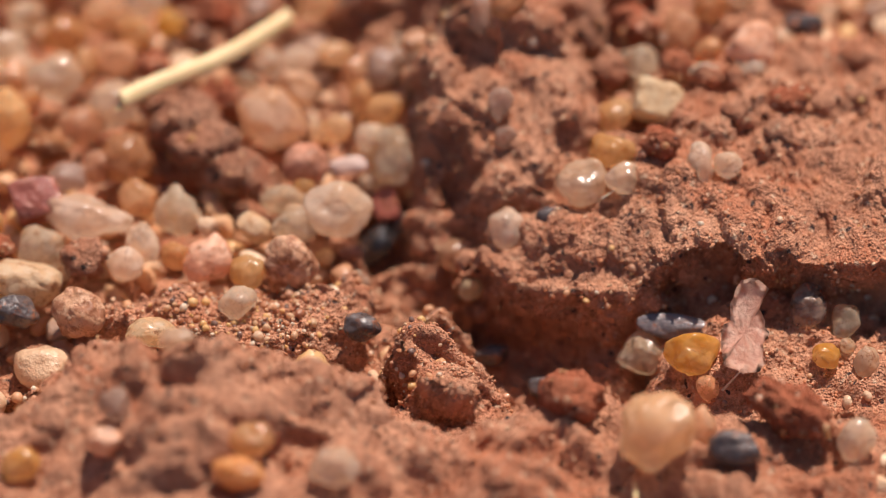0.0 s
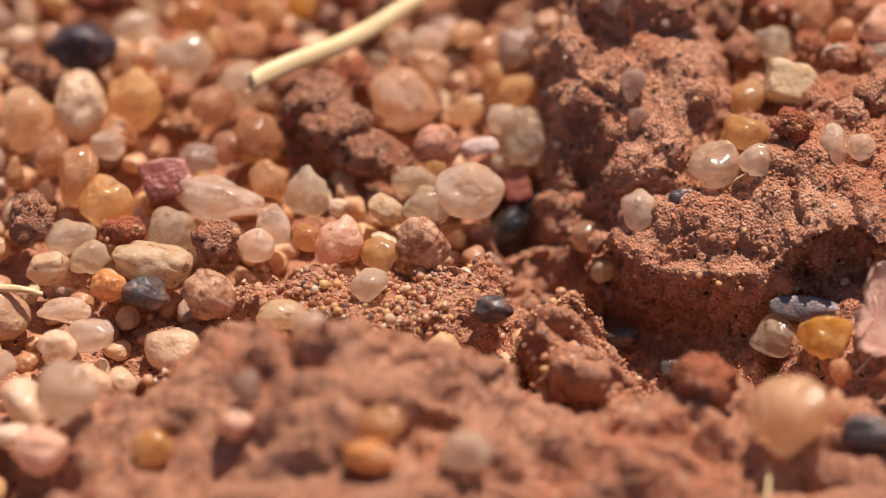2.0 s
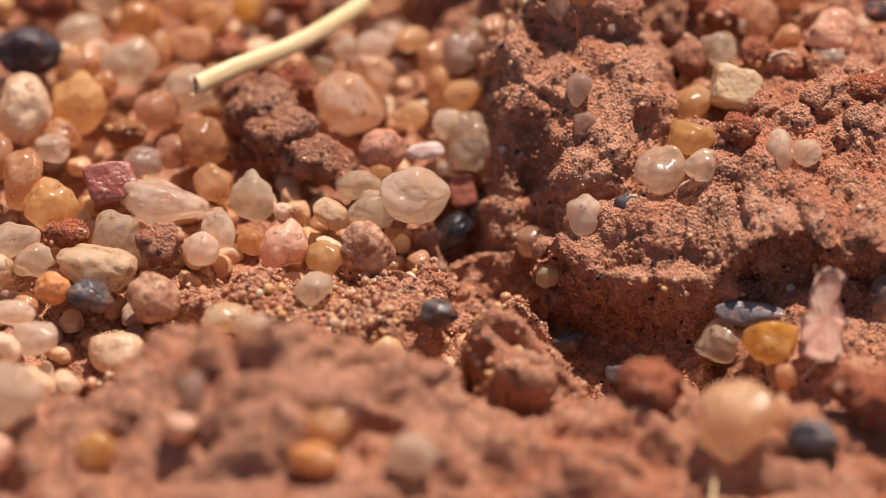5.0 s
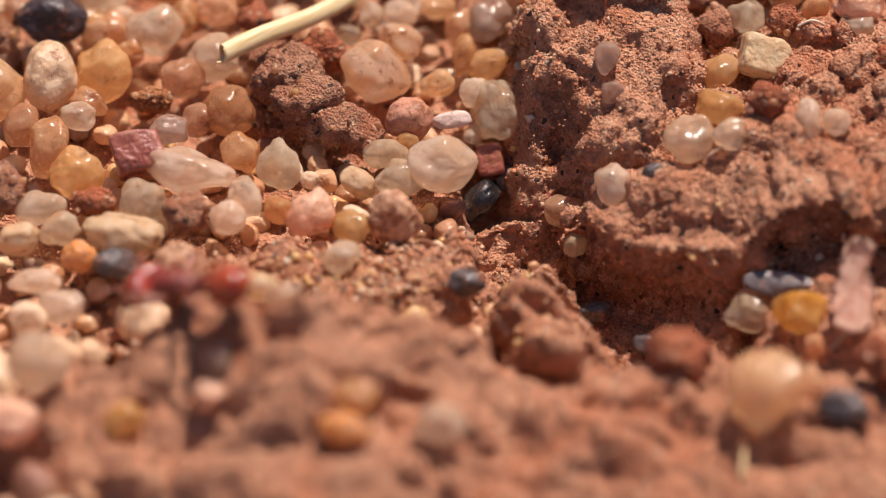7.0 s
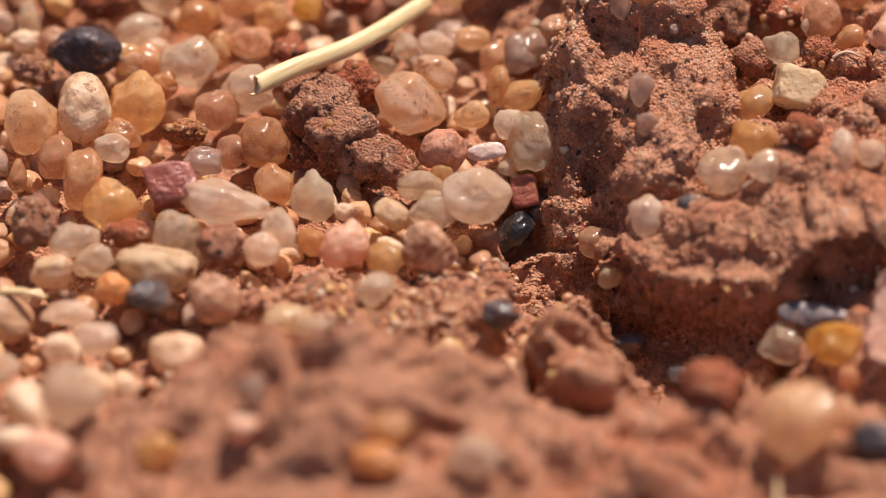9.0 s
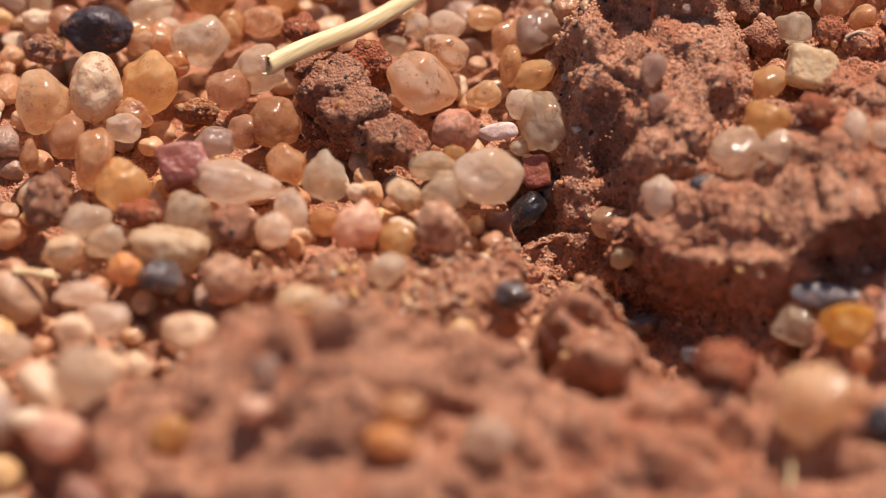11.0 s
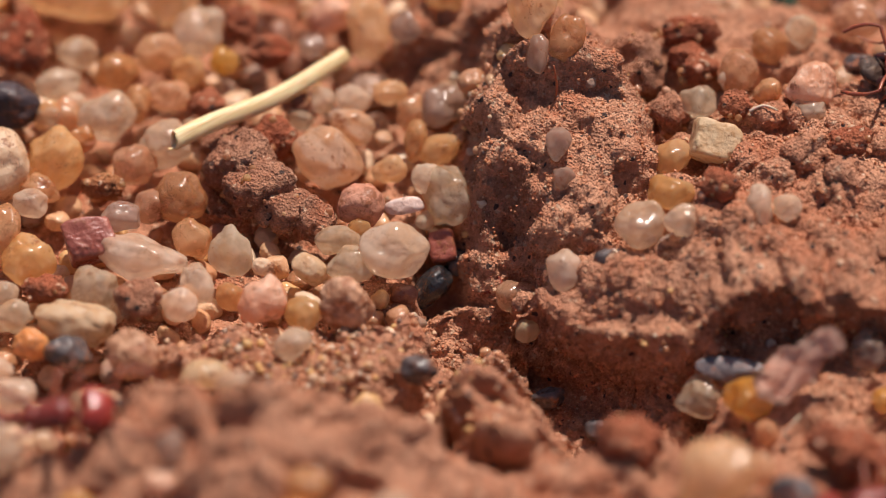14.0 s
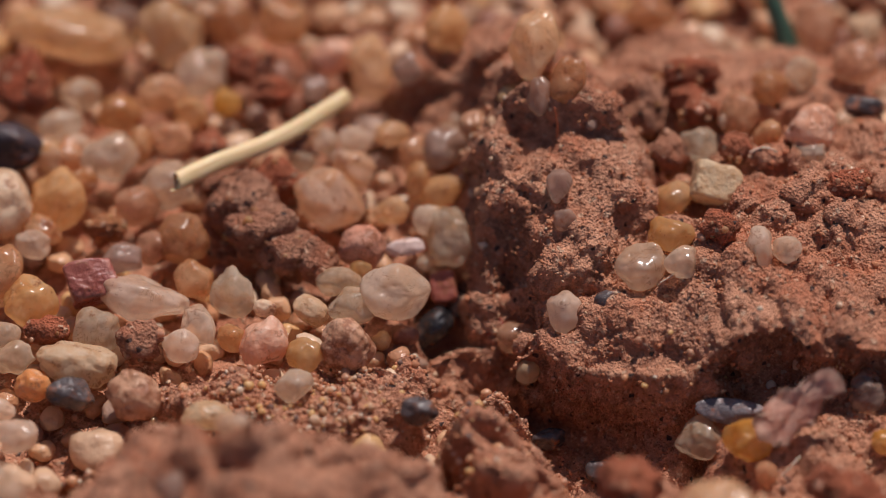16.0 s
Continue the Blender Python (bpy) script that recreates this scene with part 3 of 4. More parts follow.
stone("clear", 1.48, 10.78, 0.05, 0.93, 0.62, 0, 58)
stone("red", 1.31, 4.49, -1.16, 1.07, 1.28, 0, 59)
stone("dark", 1.88, 4.17, -1.71, 0.93, 1.03, 0, 60)
stone("black_gloss", 0.88, 3.13, -1.83, 1.95, 1.08, 48, 61)
stone("clear_yellow", 4.30, 0.64, -1.18, 0.87, 0.91, 0, 62)
stone("white", 8.28, 2.66, 2.25, 1.90, 1.75, 0, 63)
stone("clear", 9.77, 2.42, 2.70, 1.28, 1.20, 30, 64)
stone("amber_pale", 9.37, 3.81, 2.62, 1.69, 1.20, -10, 65)
stone("amber_pale", 9.42, 6.05, 1.85, 1.44, 1.49, 0, 66)
stone("cream_box", 10.94, 6.39, 2.35, 1.86, 1.61, -15, 67)
stone("clod_red", 11.05, 3.73, 3.10, 1.55, 1.44, 0, 68)
stone("clear", 10.35, 8.43, 2.15, 1.34, 1.24, 0, 69)
stone("clod_tan", 9.25, 8.29, 1.75, 1.65, 1.65, 0, 70)
stone("clod_red", 11.75, 7.95, 2.63, 1.44, 1.14, 0, 71)
stone("clear", 12.44, 2.77, 3.10, 1.07, 1.69, 10, 72)
stone("clear", 13.45, 2.70, 3.15, 1.07, 1.03, 20, 73)
stone("dark", 7.18, 1.71, 1.45, 1.14, 0.83, 0, 74)
stone("clear", 14.26, 7.75, 2.57, 1.24, 1.03, 0, 75)
stone("clear", -3.98, -1.64, 0.75, 1.44, 1.20, 15, 76)
stone("cream_yellow", -7.00, -2.86, 0.55, 1.96, 1.14, 5, 77)
stone("cream", -11.71, -0.39, 0.45, 2.89, 1.61, -15, 78)
stone("orange", -13.23, -1.35, 0.35, 1.34, 1.20, 0, 79)
stone("dark", -11.89, -1.81, 0.45, 1.75, 1.24, 0, 80)
stone("crusted", -9.65, -2.10, 0.65, 2.02, 1.82, -20, 81)
stone("cream", -15.40, -0.49, 0.25, 1.55, 1.24, 0, 82)
stone("clear", -13.92, 0.07, 0.20, 1.55, 1.24, 0, 83)
stone("white", -14.77, -2.43, 0.25, 1.96, 0.95, 0, 84)
stone("dark", 0.46, -2.62, 0.55, 1.36, 1.07, 0, 85)
stone("dark", 5.01, -1.46, -2.40, 1.24, 0.83, 0, 86)
stone("amber_pale", -12.25, 14.95, 0.45, 4.75, 1.96, -5, 87)
stone("amber_pale", -8.59, 14.71, 0.75, 2.37, 2.58, 0, 88)
stone("clear", -11.80, 12.33, 0.15, 1.55, 1.24, 0, 89)
stone("peach", -10.37, 11.57, 0.05, 1.55, 1.34, -10, 90)
stone("peach", -8.86, 12.30, 0.30, 1.75, 1.34, 0, 91)
stone("clear", -7.46, 13.11, 0.45, 1.86, 1.86, 0, 92)
stone("clod_red", -5.95, 13.69, 0.25, 1.24, 1.55, 0, 93)
stone("amber", -6.53, 11.87, 0.35, 1.07, 1.07, 0, 94)
stone("clod_red", -4.92, 12.32, 0.30, 1.75, 1.34, 0, 95)
stone("pink", -2.70, 14.02, 0.35, 1.82, 1.34, 20, 96)
stone("amber_pale", -1.38, 13.19, 0.70, 1.55, 2.48, 8, 97)
stone("amber_pale", 1.35, 13.96, 2.00, 1.65, 1.86, 0, 98)
stone("amber_pale", 4.47, 10.73, 4.85, 1.86, 2.58, 0, 99)
stone("grey", -0.06, 12.47, 1.55, 1.14, 1.24, 0, 100)
stone("grey", 4.67, 8.87, 4.25, 0.87, 1.44, 0, 101)
stone("brown", 5.67, 9.32, 4.50, 1.24, 1.86, -20, 102)
stone("peach", -4.54, 15.53, 0.45, 1.86, 1.65, 0, 103)
stone("clod_red", 10.14, 11.83, 2.05, 2.27, 1.24, 0, 104)
stone("clod_red", 10.43, 9.99, 2.20, 1.44, 1.24, 0, 105)
stone("brown", 11.83, 9.69, 2.40, 1.44, 1.65, 0, 106)
stone("brown", 12.95, 10.93, 2.35, 1.34, 1.34, 0, 107)
stone("clear", 14.07, 11.90, 2.00, 1.24, 1.24, 0, 108)
stone("pink", 14.34, 8.60, 2.93, 1.86, 1.75, 0, 109)
stone("dark", 16.27, 10.11, 2.25, 1.55, 0.83, -10, 110)
stone("brown", 16.00, 12.61, 1.80, 1.75, 1.65, 0, 111)
stone("brown", 14.54, 15.19, 0.65, 1.65, 2.06, 0, 112)
stone("cream", 16.35, 14.98, 0.90, 1.24, 1.24, 0, 113)
stone("clod_red", -13.83, 12.68, 0.45, 2.06, 2.48, 0, 114)
stone("clear", 1.57, 10.53, 0.10, 0.93, 0.66, 20, 115)
stone("grey", 0.96, 9.61, 0.40, 1.44, 1.44, 0, 116)
stone("peach", 12.82, 8.56, 2.50, 1.03, 1.14, 0, 117)
stone("clod_red", 15.61, 5.75, 3.05, 1.86, 1.24, 10, 118)
stone("grey", 5.38, 5.65, 3.10, 0.93, 1.24, 0, 119)
stone("grey", 5.58, 4.62, 2.45, 0.83, 0.83, 0, 120)
stone("brown", -6.37, 15.56, 0.40, 1.65, 1.65, 0, 121)
stone("grey", -10.34, 15.85, 0.20, 1.24, 1.24, 0, 122)
stone("brown", 8.65, 15.83, 0.80, 1.86, 1.24, 0, 123)
stone("clear", 10.33, -2.50, -1.09, 1.75, 1.65, 20, 124)
stone("amber", 12.11, -3.59, 0.21, 1.98, 1.61, -10, 125)
stone("slab", 11.63, -2.00, -0.19, 2.89, 0.95, -8, 126)
stone("clear_dark", 16.29, -1.57, 0.41, 1.34, 1.82, 0, 127)
stone("clear", 17.63, -2.16, 0.31, 1.03, 1.24, 0, 128)
stone("amber", 16.90, -3.64, 0.21, 1.03, 0.93, -15, 129)
stone("clear", 17.68, -3.12, 0.11, 0.58, 0.58, 0, 130)
stone("peach", 12.69, -4.99, -0.04, 0.83, 0.99, 0, 131)
stone("amber_pale", 10.82, -9.28, 2.85, 2.89, 2.79, 15, 132)
stone("dark", 13.61, -9.35, 2.00, 1.96, 1.24, -10, 133)
stone("clear", 17.90, -8.56, 1.45, 1.44, 1.65, 0, 134)
stone("clod_red", 15.52, -7.59, 1.90, 3.51, 2.27, -25, 135)
stone("white", 18.34, -3.98, 0.21, 0.95, 1.24, 0, 136)
stone("dark", 6.83, -2.85, -2.55, 1.03, 0.83, 0, 137)
stone("peach", 12.43, -8.28, 1.80, 1.03, 1.65, 0, 138)
stone("clod_red", 7.87, -7.26, 2.20, 2.48, 2.06, 0, 139)
stone("white", -13.81, -3.60, 0.25, 1.65, 1.24, 0, 140)
stone("cream", -15.00, -4.04, 0.15, 1.44, 1.24, 0, 141)
stone("white", -14.49, -8.23, 2.80, 2.27, 2.27, 0, 142)
stone("amber", -11.51, -10.37, 2.35, 1.44, 1.24, 0, 143)
stone("grey", -8.18, -8.99, 3.95, 1.24, 1.24, 0, 144)
stone("white", -6.08, -6.35, 4.25, 1.24, 0.93, 0, 145)
stone("pink", -8.56, -10.07, 3.25, 1.24, 1.14, 0, 146)
stone("peach", -3.45, -10.52, 3.85, 1.75, 1.24, 0, 147)
stone("pink", -15.46, -10.05, 1.75, 2.06, 1.86, 0, 148)
stone("white", -0.50, -11.51, 3.55, 1.86, 1.44, 0, 149)
stone("orange", -3.84, -11.95, 3.75, 1.86, 1.24, 0, 150)
stone("white", -18.65, 1.90, 0.65, 1.96, 2.68, 15, 151)
stone("peach", -19.41, 4.38, 0.65, 1.24, 1.65, 0, 152)
stone("cream", -18.48, -1.48, 0.50, 1.44, 1.24, 0, 153)
stone("white", -19.23, -3.95, 0.35, 1.65, 1.44, 0, 154)
stone("white", -17.42, -4.89, 0.25, 2.06, 1.24, 0, 155)
stone("clod_red", -4.87, 8.19, 0.35, 2.06, 1.82, 0, 156)
stone("clod_tan", -5.87, 6.78, 0.45, 2.79, 2.68, 20, 157)
stone("clod_tan", -5.19, 5.64, 0.55, 2.79, 2.48, -20, 158)
stone("clod_tan", -6.53, 8.09, 0.05, 1.75, 1.44, 0, 159)
stone("clod_tan", -4.16, 4.72, 0.40, 1.96, 1.75, 0, 160)
stone("clod_tan", -3.28, 4.39, 0.40, 1.65, 1.86, 0, 161)
stone("clod_red", -7.15, 9.82, 0.35, 1.44, 1.24, 0, 162)
stone("clod_tan", -3.82, 9.92, 0.25, 1.24, 1.03, 0, 163)
stone("white", 5.61, 1.64, 0.92, 1.36, 1.57, 0, 164)
stone("clear", -12.45, 10.87, 0.15, 1.69, 1.24, 10, 165)
stone("amber_pale", -7.82, 11.52, 0.15, 1.16, 1.16, 0, 166)
stone("clear", -16.41, 11.18, 0.15, 0.83, 1.75, 0, 167)
stone("amber", -16.36, 12.77, 0.25, 1.32, 1.07, 0, 168)
stone("brown", -15.57, 10.48, 0.05, 1.24, 1.03, 0, 169)
stone("grey", -3.38, 12.69, 0.15, 1.03, 0.93, 0, 170)
stone("clod_red", 10.00, 10.60, 2.01, 1.55, 1.24, 0, 171)
stone("clear", 11.74, 9.50, 2.30, 1.36, 0.99, 20, 172)
stone("amber", 12.89, 8.54, 2.45, 0.74, 1.07, 0, 173)
stone("clod_tan", 8.09, 10.46, 1.85, 2.27, 2.48, 0, 174)
stone("amber_pale", -12.83, 9.54, 0.10, 1.24, 1.03, 0, 175)
stone("clear", -11.93, 9.94, 0.10, 1.03, 0.93, 0, 176)
stone("peach", -11.60, 8.36, 0.10, 1.03, 1.03, 0, 177)
stone("peach", -9.61, 10.09, 0.10, 0.93, 1.28, 0, 178)
stone("peach", -12.97, 5.86, 0.25, 1.44, 1.03, -30, 179)
stone("brown", 3.95, 2.25, -1.31, 1.55, 1.24, 0, 180)
stone("red", 3.05, 2.97, -1.46, 1.03, 0.93, 0, 181)
stone("clear", 0.73, 5.20, -0.55, 0.83, 0.74, 0, 182)
stone("amber_pale", -1.67, 3.96, 0.45, 0.83, 0.74, 0, 183)

# ---- loose grains that fill the gravel bed ----
def gravel():
    rng = np.random.default_rng(7)
    n = Nodes("mixed_grains")
    geometry = n.add("ShaderNodeNewGeometry")
    pick = geometry.outputs["Random Per Island"]
    tones = [(0.90, 0.64, 0.42), (0.86, 0.52, 0.29), (0.76, 0.40, 0.20), (0.88, 0.59, 0.37), (0.60, 0.29, 0.15), (0.88, 0.54, 0.24), (0.68, 0.34, 0.17), (0.90, 0.68, 0.47), (0.52, 0.33, 0.24), (0.38, 0.16, 0.10), (0.82, 0.48, 0.26), (0.62, 0.36, 0.21)]
    base = n.palette(pick, tones)
    base = n.mix(n.band(n.noise(0.6, 4, 0.7), 0.48, 0.68, 0, 0.55), base, (0.62, 0.36, 0.20))
    base = n.mix(n.band(n.noise(0.5, 5, 0.72), 0.60, 0.72, 0, 0.8), base, (0.38, 0.14, 0.06))
    n.bump(n.noise(0.45, 3, 0.6), 0.16, 1.0)
    material = n.set(Base_Color=base, Roughness=n.band(n.noise(0.3, 3), 0.3, 0.7, 0.25, 0.6), Coat_Weight=0.35, Coat_Roughness=0.18)
    n.lucent(base, 0.3)
    dirs, faces = BALL[3]
    points, triangles, taken, count = [], [], [], 0
    known = np.array(PLACED)
    for k in range(9000):
        x, y = rng.uniform(-24, 24), rng.uniform(-18, 27)
        r = float(np.clip(rng.lognormal(-0.5, 0.28), 0.34, 0.95))
        if x < -10 and y < -1.5:
            r = min(1.2, r * 1.5)
        share = float(soil_share(x, y))
        if share > 0.55:
            r *= rng.uniform(0.2, 0.5)
            if rng.random() > 0.22:
                continue
        gap = np.hypot(known[:, 0] - x, known[:, 1] - y)
        low = bool((gap < known[:, 2] + r * 0.55).any())
        if (gap < known[:, 2] * 0.6).any():
            continue
        if low:
            r = min(r, 0.5)
        if (low and rng.random() < 0.45) or float(ground_height(x, y)) < -1.0:
            continue
        if any((x - a) ** 2 + (y - b) ** 2 < (0.72 * (r + c)) ** 2 for a, b, c in taken):
            continue
        taken.append((x, y, r))
        z = float(ground_height(x, y)) + (-0.55 if low else 0.2) * r - rng.uniform(0.6, 0.95)
        p = pebble_points(dirs, rng, int(rng.integers(7, 12)), float(rng.uniform(9, 24)), 0.12)
        p = p * np.array([r, r * rng.uniform(0.62, 1), r * rng.uniform(0.6, 0.95)])
        turn = np.array(Euler(rng.uniform(-0.5, 0.5, 2).tolist() + [rng.uniform(0, 6.3)]).to_matrix())
        points.append(p @ turn.T + (x, y, z))
        triangles.append(faces + count)
        count += len(dirs)
    ob = new("gravel", bulk_mesh("gravel", np.concatenate(points) * MM, np.concatenate(triangles), material))
    tagged(ob, "loose coarse sand grains, amber, cream and rosy, filling the bed", "gravel", kind="stuff")


gravel()


# ---- crumbs of soil on every bare face ----
def crumbs():
    rng = np.random.default_rng(9)
    area = np.linalg.norm(np.cross(ALONG, ACROSS), axis=-1)
    inside = (np.abs(SHEET[..., 0]) < 22) & (SHEET[..., 1] > -17) & (SHEET[..., 1] < 22)
    weight = (area * inside * np.clip(SHARE + 0.12, 0, 1) * (1 - 0.6 * step((-6.5 - SHEET[..., 1]) / 2))).ravel()
    picks = rng.choice(weight.size, 26000, p=weight / weight.sum())
    spots, up = SHEET.reshape(-1, 3)[picks], NORMALS.reshape(-1, 3)[picks]
    dirs, faces = BALL[1]
    shapes = []
    for k in range(40):
        q = pebble_points(dirs, rng, 6, 18.0, 0.5)
        shapes.append(q)
    points, triangles = [], []
    for k in range(len(picks)):
        r = float(np.clip(rng.lognormal(-3.35, 0.5), 0.022, 0.12))
        turn = np.array(Euler(rng.uniform(0, 6.3, 3).tolist()).to_matrix())
        points.append((shapes[k % 40] * r * rng.uniform(0.7, 1.2, 3)) @ turn.T + spots[k] + up[k] * r * 0.2)
        triangles.append(faces + k * len(dirs))
    n = Nodes("soil_crumbs")
    pick = n.add("ShaderNodeNewGeometry").outputs["Random Per Island"]
    tones = [(0.60, 0.27, 0.15), (0.52, 0.22, 0.11), (0.64, 0.30, 0.17), (0.46, 0.18, 0.085), (0.55, 0.20, 0.10), (0.59, 0.27, 0.15), (0.53, 0.24, 0.13), (0.70, 0.46, 0.29), (0.58, 0.25, 0.13), (0.48, 0.19, 0.09), (0.60, 0.24, 0.12), (0.34, 0.16, 0.10)]
    base = n.palette(pick, tones)
    base = n.mix(n.band(n.noise(0.1, 3, 0.7), 0.5, 0.72, 0, 0.6), base, (0.55, 0.26, 0.13))
    n.bump(n.noise(0.12, 4, 0.7), 0.08, 0.9)
    material = n.set(Base_Color=base, Roughness=0.9, Specular_IOR_Level=0.25)
    ob = new("soil_crumbs", bulk_mesh("soil_crumbs", np.concatenate(points) * MM, np.concatenate(triangles), material, False))
    tagged(ob, "loose crumbs of red soil on the bare faces", "crumbs", kind="stuff")


crumbs()


# ---- fine sand between the crumbs ----
def grit():
    rng = np.random.default_rng(21)
    inside = (np.abs(SHEET[..., 0]) < 20) & (SHEET[..., 1] > -5.5) & (SHEET[..., 1] < 14)
    bare = inside * np.clip(1.15 - np.abs(SHARE - 0.6), 0.1, 1) * (0.25 + 0.75 * step(0.4 + layers(SHEET[..., 0] / 2.4, SHEET[..., 1] / 1.6, 0, 2, 44)))
    area = np.linalg.norm(np.cross(ALONG, ACROSS), axis=-1)
    bare = bare * step((SHEET[..., 2] + 1.4) / 0.8) * (1 - 0.85 * step((SHEET[..., 0] - 3.0) / 1.5) * SHARE)
    weight = (bare * area * (1 - 0.85 * step((SHEET[..., 1] - 1.0) / 2) * SHARE + 2.0 * mound(SHEET[..., 0], SHEET[..., 1], -3.0, -1.5, 7.0, 1.8, 0, 0.4))).ravel()
    picks = rng.choice(weight.size, 1600, p=weight / weight.sum())
    spots, up = SHEET.reshape(-1, 3)[picks], NORMALS.reshape(-1, 3)[picks]
    dirs, faces = BALL[2]
    shapes = [pebble_points(dirs, rng, 8, 12.0, 0.1) for k in range(30)]
    points, triangles = [], []
    for k in range(len(picks)):
        r = float(np.clip(rng.lognormal(-2.6, 0.45), 0.04, 0.24))
        turn = np.array(Euler(rng.uniform(0, 6.3, 3).tolist()).to_matrix())
        points.append((shapes[k % 30] * r * rng.uniform(0.75, 1.1, 3)) @ turn.T + spots[k] + up[k] * r * 0.4)
        triangles.append(faces + k * len(dirs))
    n = Nodes("fine_sand")
    pick = n.add("ShaderNodeNewGeometry").outputs["Random Per Island"]
    base = n.palette(pick, [(0.84, 0.58, 0.38), (0.80, 0.44, 0.24), (0.62, 0.28, 0.14), (0.80, 0.50, 0.29), (0.70, 0.34, 0.18), (0.90, 0.74, 0.56), (0.50, 0.20, 0.10), (0.88, 0.56, 0.24), (0.30, 0.18, 0.14), (0.74, 0.40, 0.24)])
    n.bump(n.noise(0.12, 3), 0.05, 0.7)
    material = n.set(Base_Color=base, Roughness=0.25, Coat_Weight=0.6, Coat_Roughness=0.08)
    n.lucent(base, 0.4)
    ob = new("fine_sand", bulk_mesh("fine_sand", np.concatenate(points) * MM, np.concatenate(triangles), material))
    tagged(ob, "tiny glassy sand grains scattered over soil and gravel", "sand", kind="stuff")


grit()


# ---- a tube along a line, for straw, fibres and limbs ----
def tube(line, radii, sides=10, squash=1.0, closed=True):
    line = [Vector(p) for p in line]
    points, faces = [], []
    side = None
    for k, p in enumerate(line):
        way = (line[min(k + 1, len(line) - 1)] - line[max(k - 1, 0)]).normalized()
        if side is None:
            side = way.orthogonal().normalized()
        side = (side - way * side.dot(way)).normalized()
        up = way.cross(side)
        for j in range(sides):
            a = 2 * math.pi * j / sides
            points.append(p + side * math.cos(a) * radii[k] + up * math.sin(a) * radii[k] * squash)
    for k in range(len(line) - 1):
        for j in range(sides):
            i, n = k * sides, (j + 1) % sides
            faces.append((i + j, i + n, i + sides + n, i + sides + j))
    if closed:
        faces.append(tuple(range(sides))[::-1])
        faces.append(tuple(range(len(points) - sides, len(points))))
    return points, faces


def curve(points, count=12):
    """A smooth line through the points."""
    points = [Vector(p) for p in points]
    out = []
    for k in range(len(points) - 1):
        a, b, c, d = points[max(k - 1, 0)], points[k], points[k + 1], points[min(k + 2, len(points) - 1)]
        for j in range(count):
            u = j / count
            out.append(0.5 * (2 * b + (c - a) * u + (2 * a - 5 * b + 4 * c - d) * u * u + (3 * b - a - 3 * c + d) * u ** 3))
    return out + [points[-1]]


def fibre_material(name, light, dark, rough=0.45, glow=0.15):
    n = Nodes(name)
    stretch = n.add("ShaderNodeTexNoise")
    stretch.inputs["Scale"].default_value, stretch.inputs["Detail"].default_value = 3.0, 5.0
    squeeze = n.add("ShaderNodeVectorMath")
    squeeze.operation = "MULTIPLY"
    squeeze.inputs[1].default_value = (0.12, 3.5, 3.5)
    n.link(n.place, squeeze.inputs[0])
    n.link(squeeze.outputs[0], stretch.inputs["Vector"])
    base = n.mix(n.band(stretch.outputs["Fac"], 0.38, 0.66), light, dark)
    base = n.mix(n.band(n.noise(0.5, 4, 0.7), 0.62, 0.78, 0, 0.6), base, (0.42, 0.22, 0.10))
    n.bump(stretch.outputs["Fac"], 0.05, 0.6)
    return n.set(Base_Color=base, Roughness=rough, Subsurface_Weight=glow, Subsurface_Scale=0.3 * MM)


STRAW = fibre_material("dry_straw", (0.85, 0.64, 0.35), (0.72, 0.48, 0.22))
def husk_material():
    n = Nodes("pink_husk")
    base = n.mix(n.band(n.noise(0.7, 4, 0.65, 0.8), 0.36, 0.64), (0.94, 0.68, 0.55), (0.80, 0.46, 0.34))
    base = n.mix(n.band(n.noise(0.25, 4, 0.7), 0.58, 0.72, 0, 0.6), base, (0.46, 0.20, 0.12))
    n.bump(n.noise(0.4, 5, 0.65), 0.18, 0.9)
    n.set(Base_Color=base, Roughness=0.5)
    n.lucent(base, 0.35)
    return n.material


HUSK = husk_material()
HAIR = fibre_material("rust_fibre", (0.42, 0.13, 0.05), (0.30, 0.09, 0.04))
PALE = fibre_material("pale_fibre", (0.70, 0.56, 0.42), (0.55, 0.40, 0.28))
GREEN = fibre_material("green_blade", (0.055, 0.10, 0.06), (0.03, 0.06, 0.04), 0.4, 0.1)


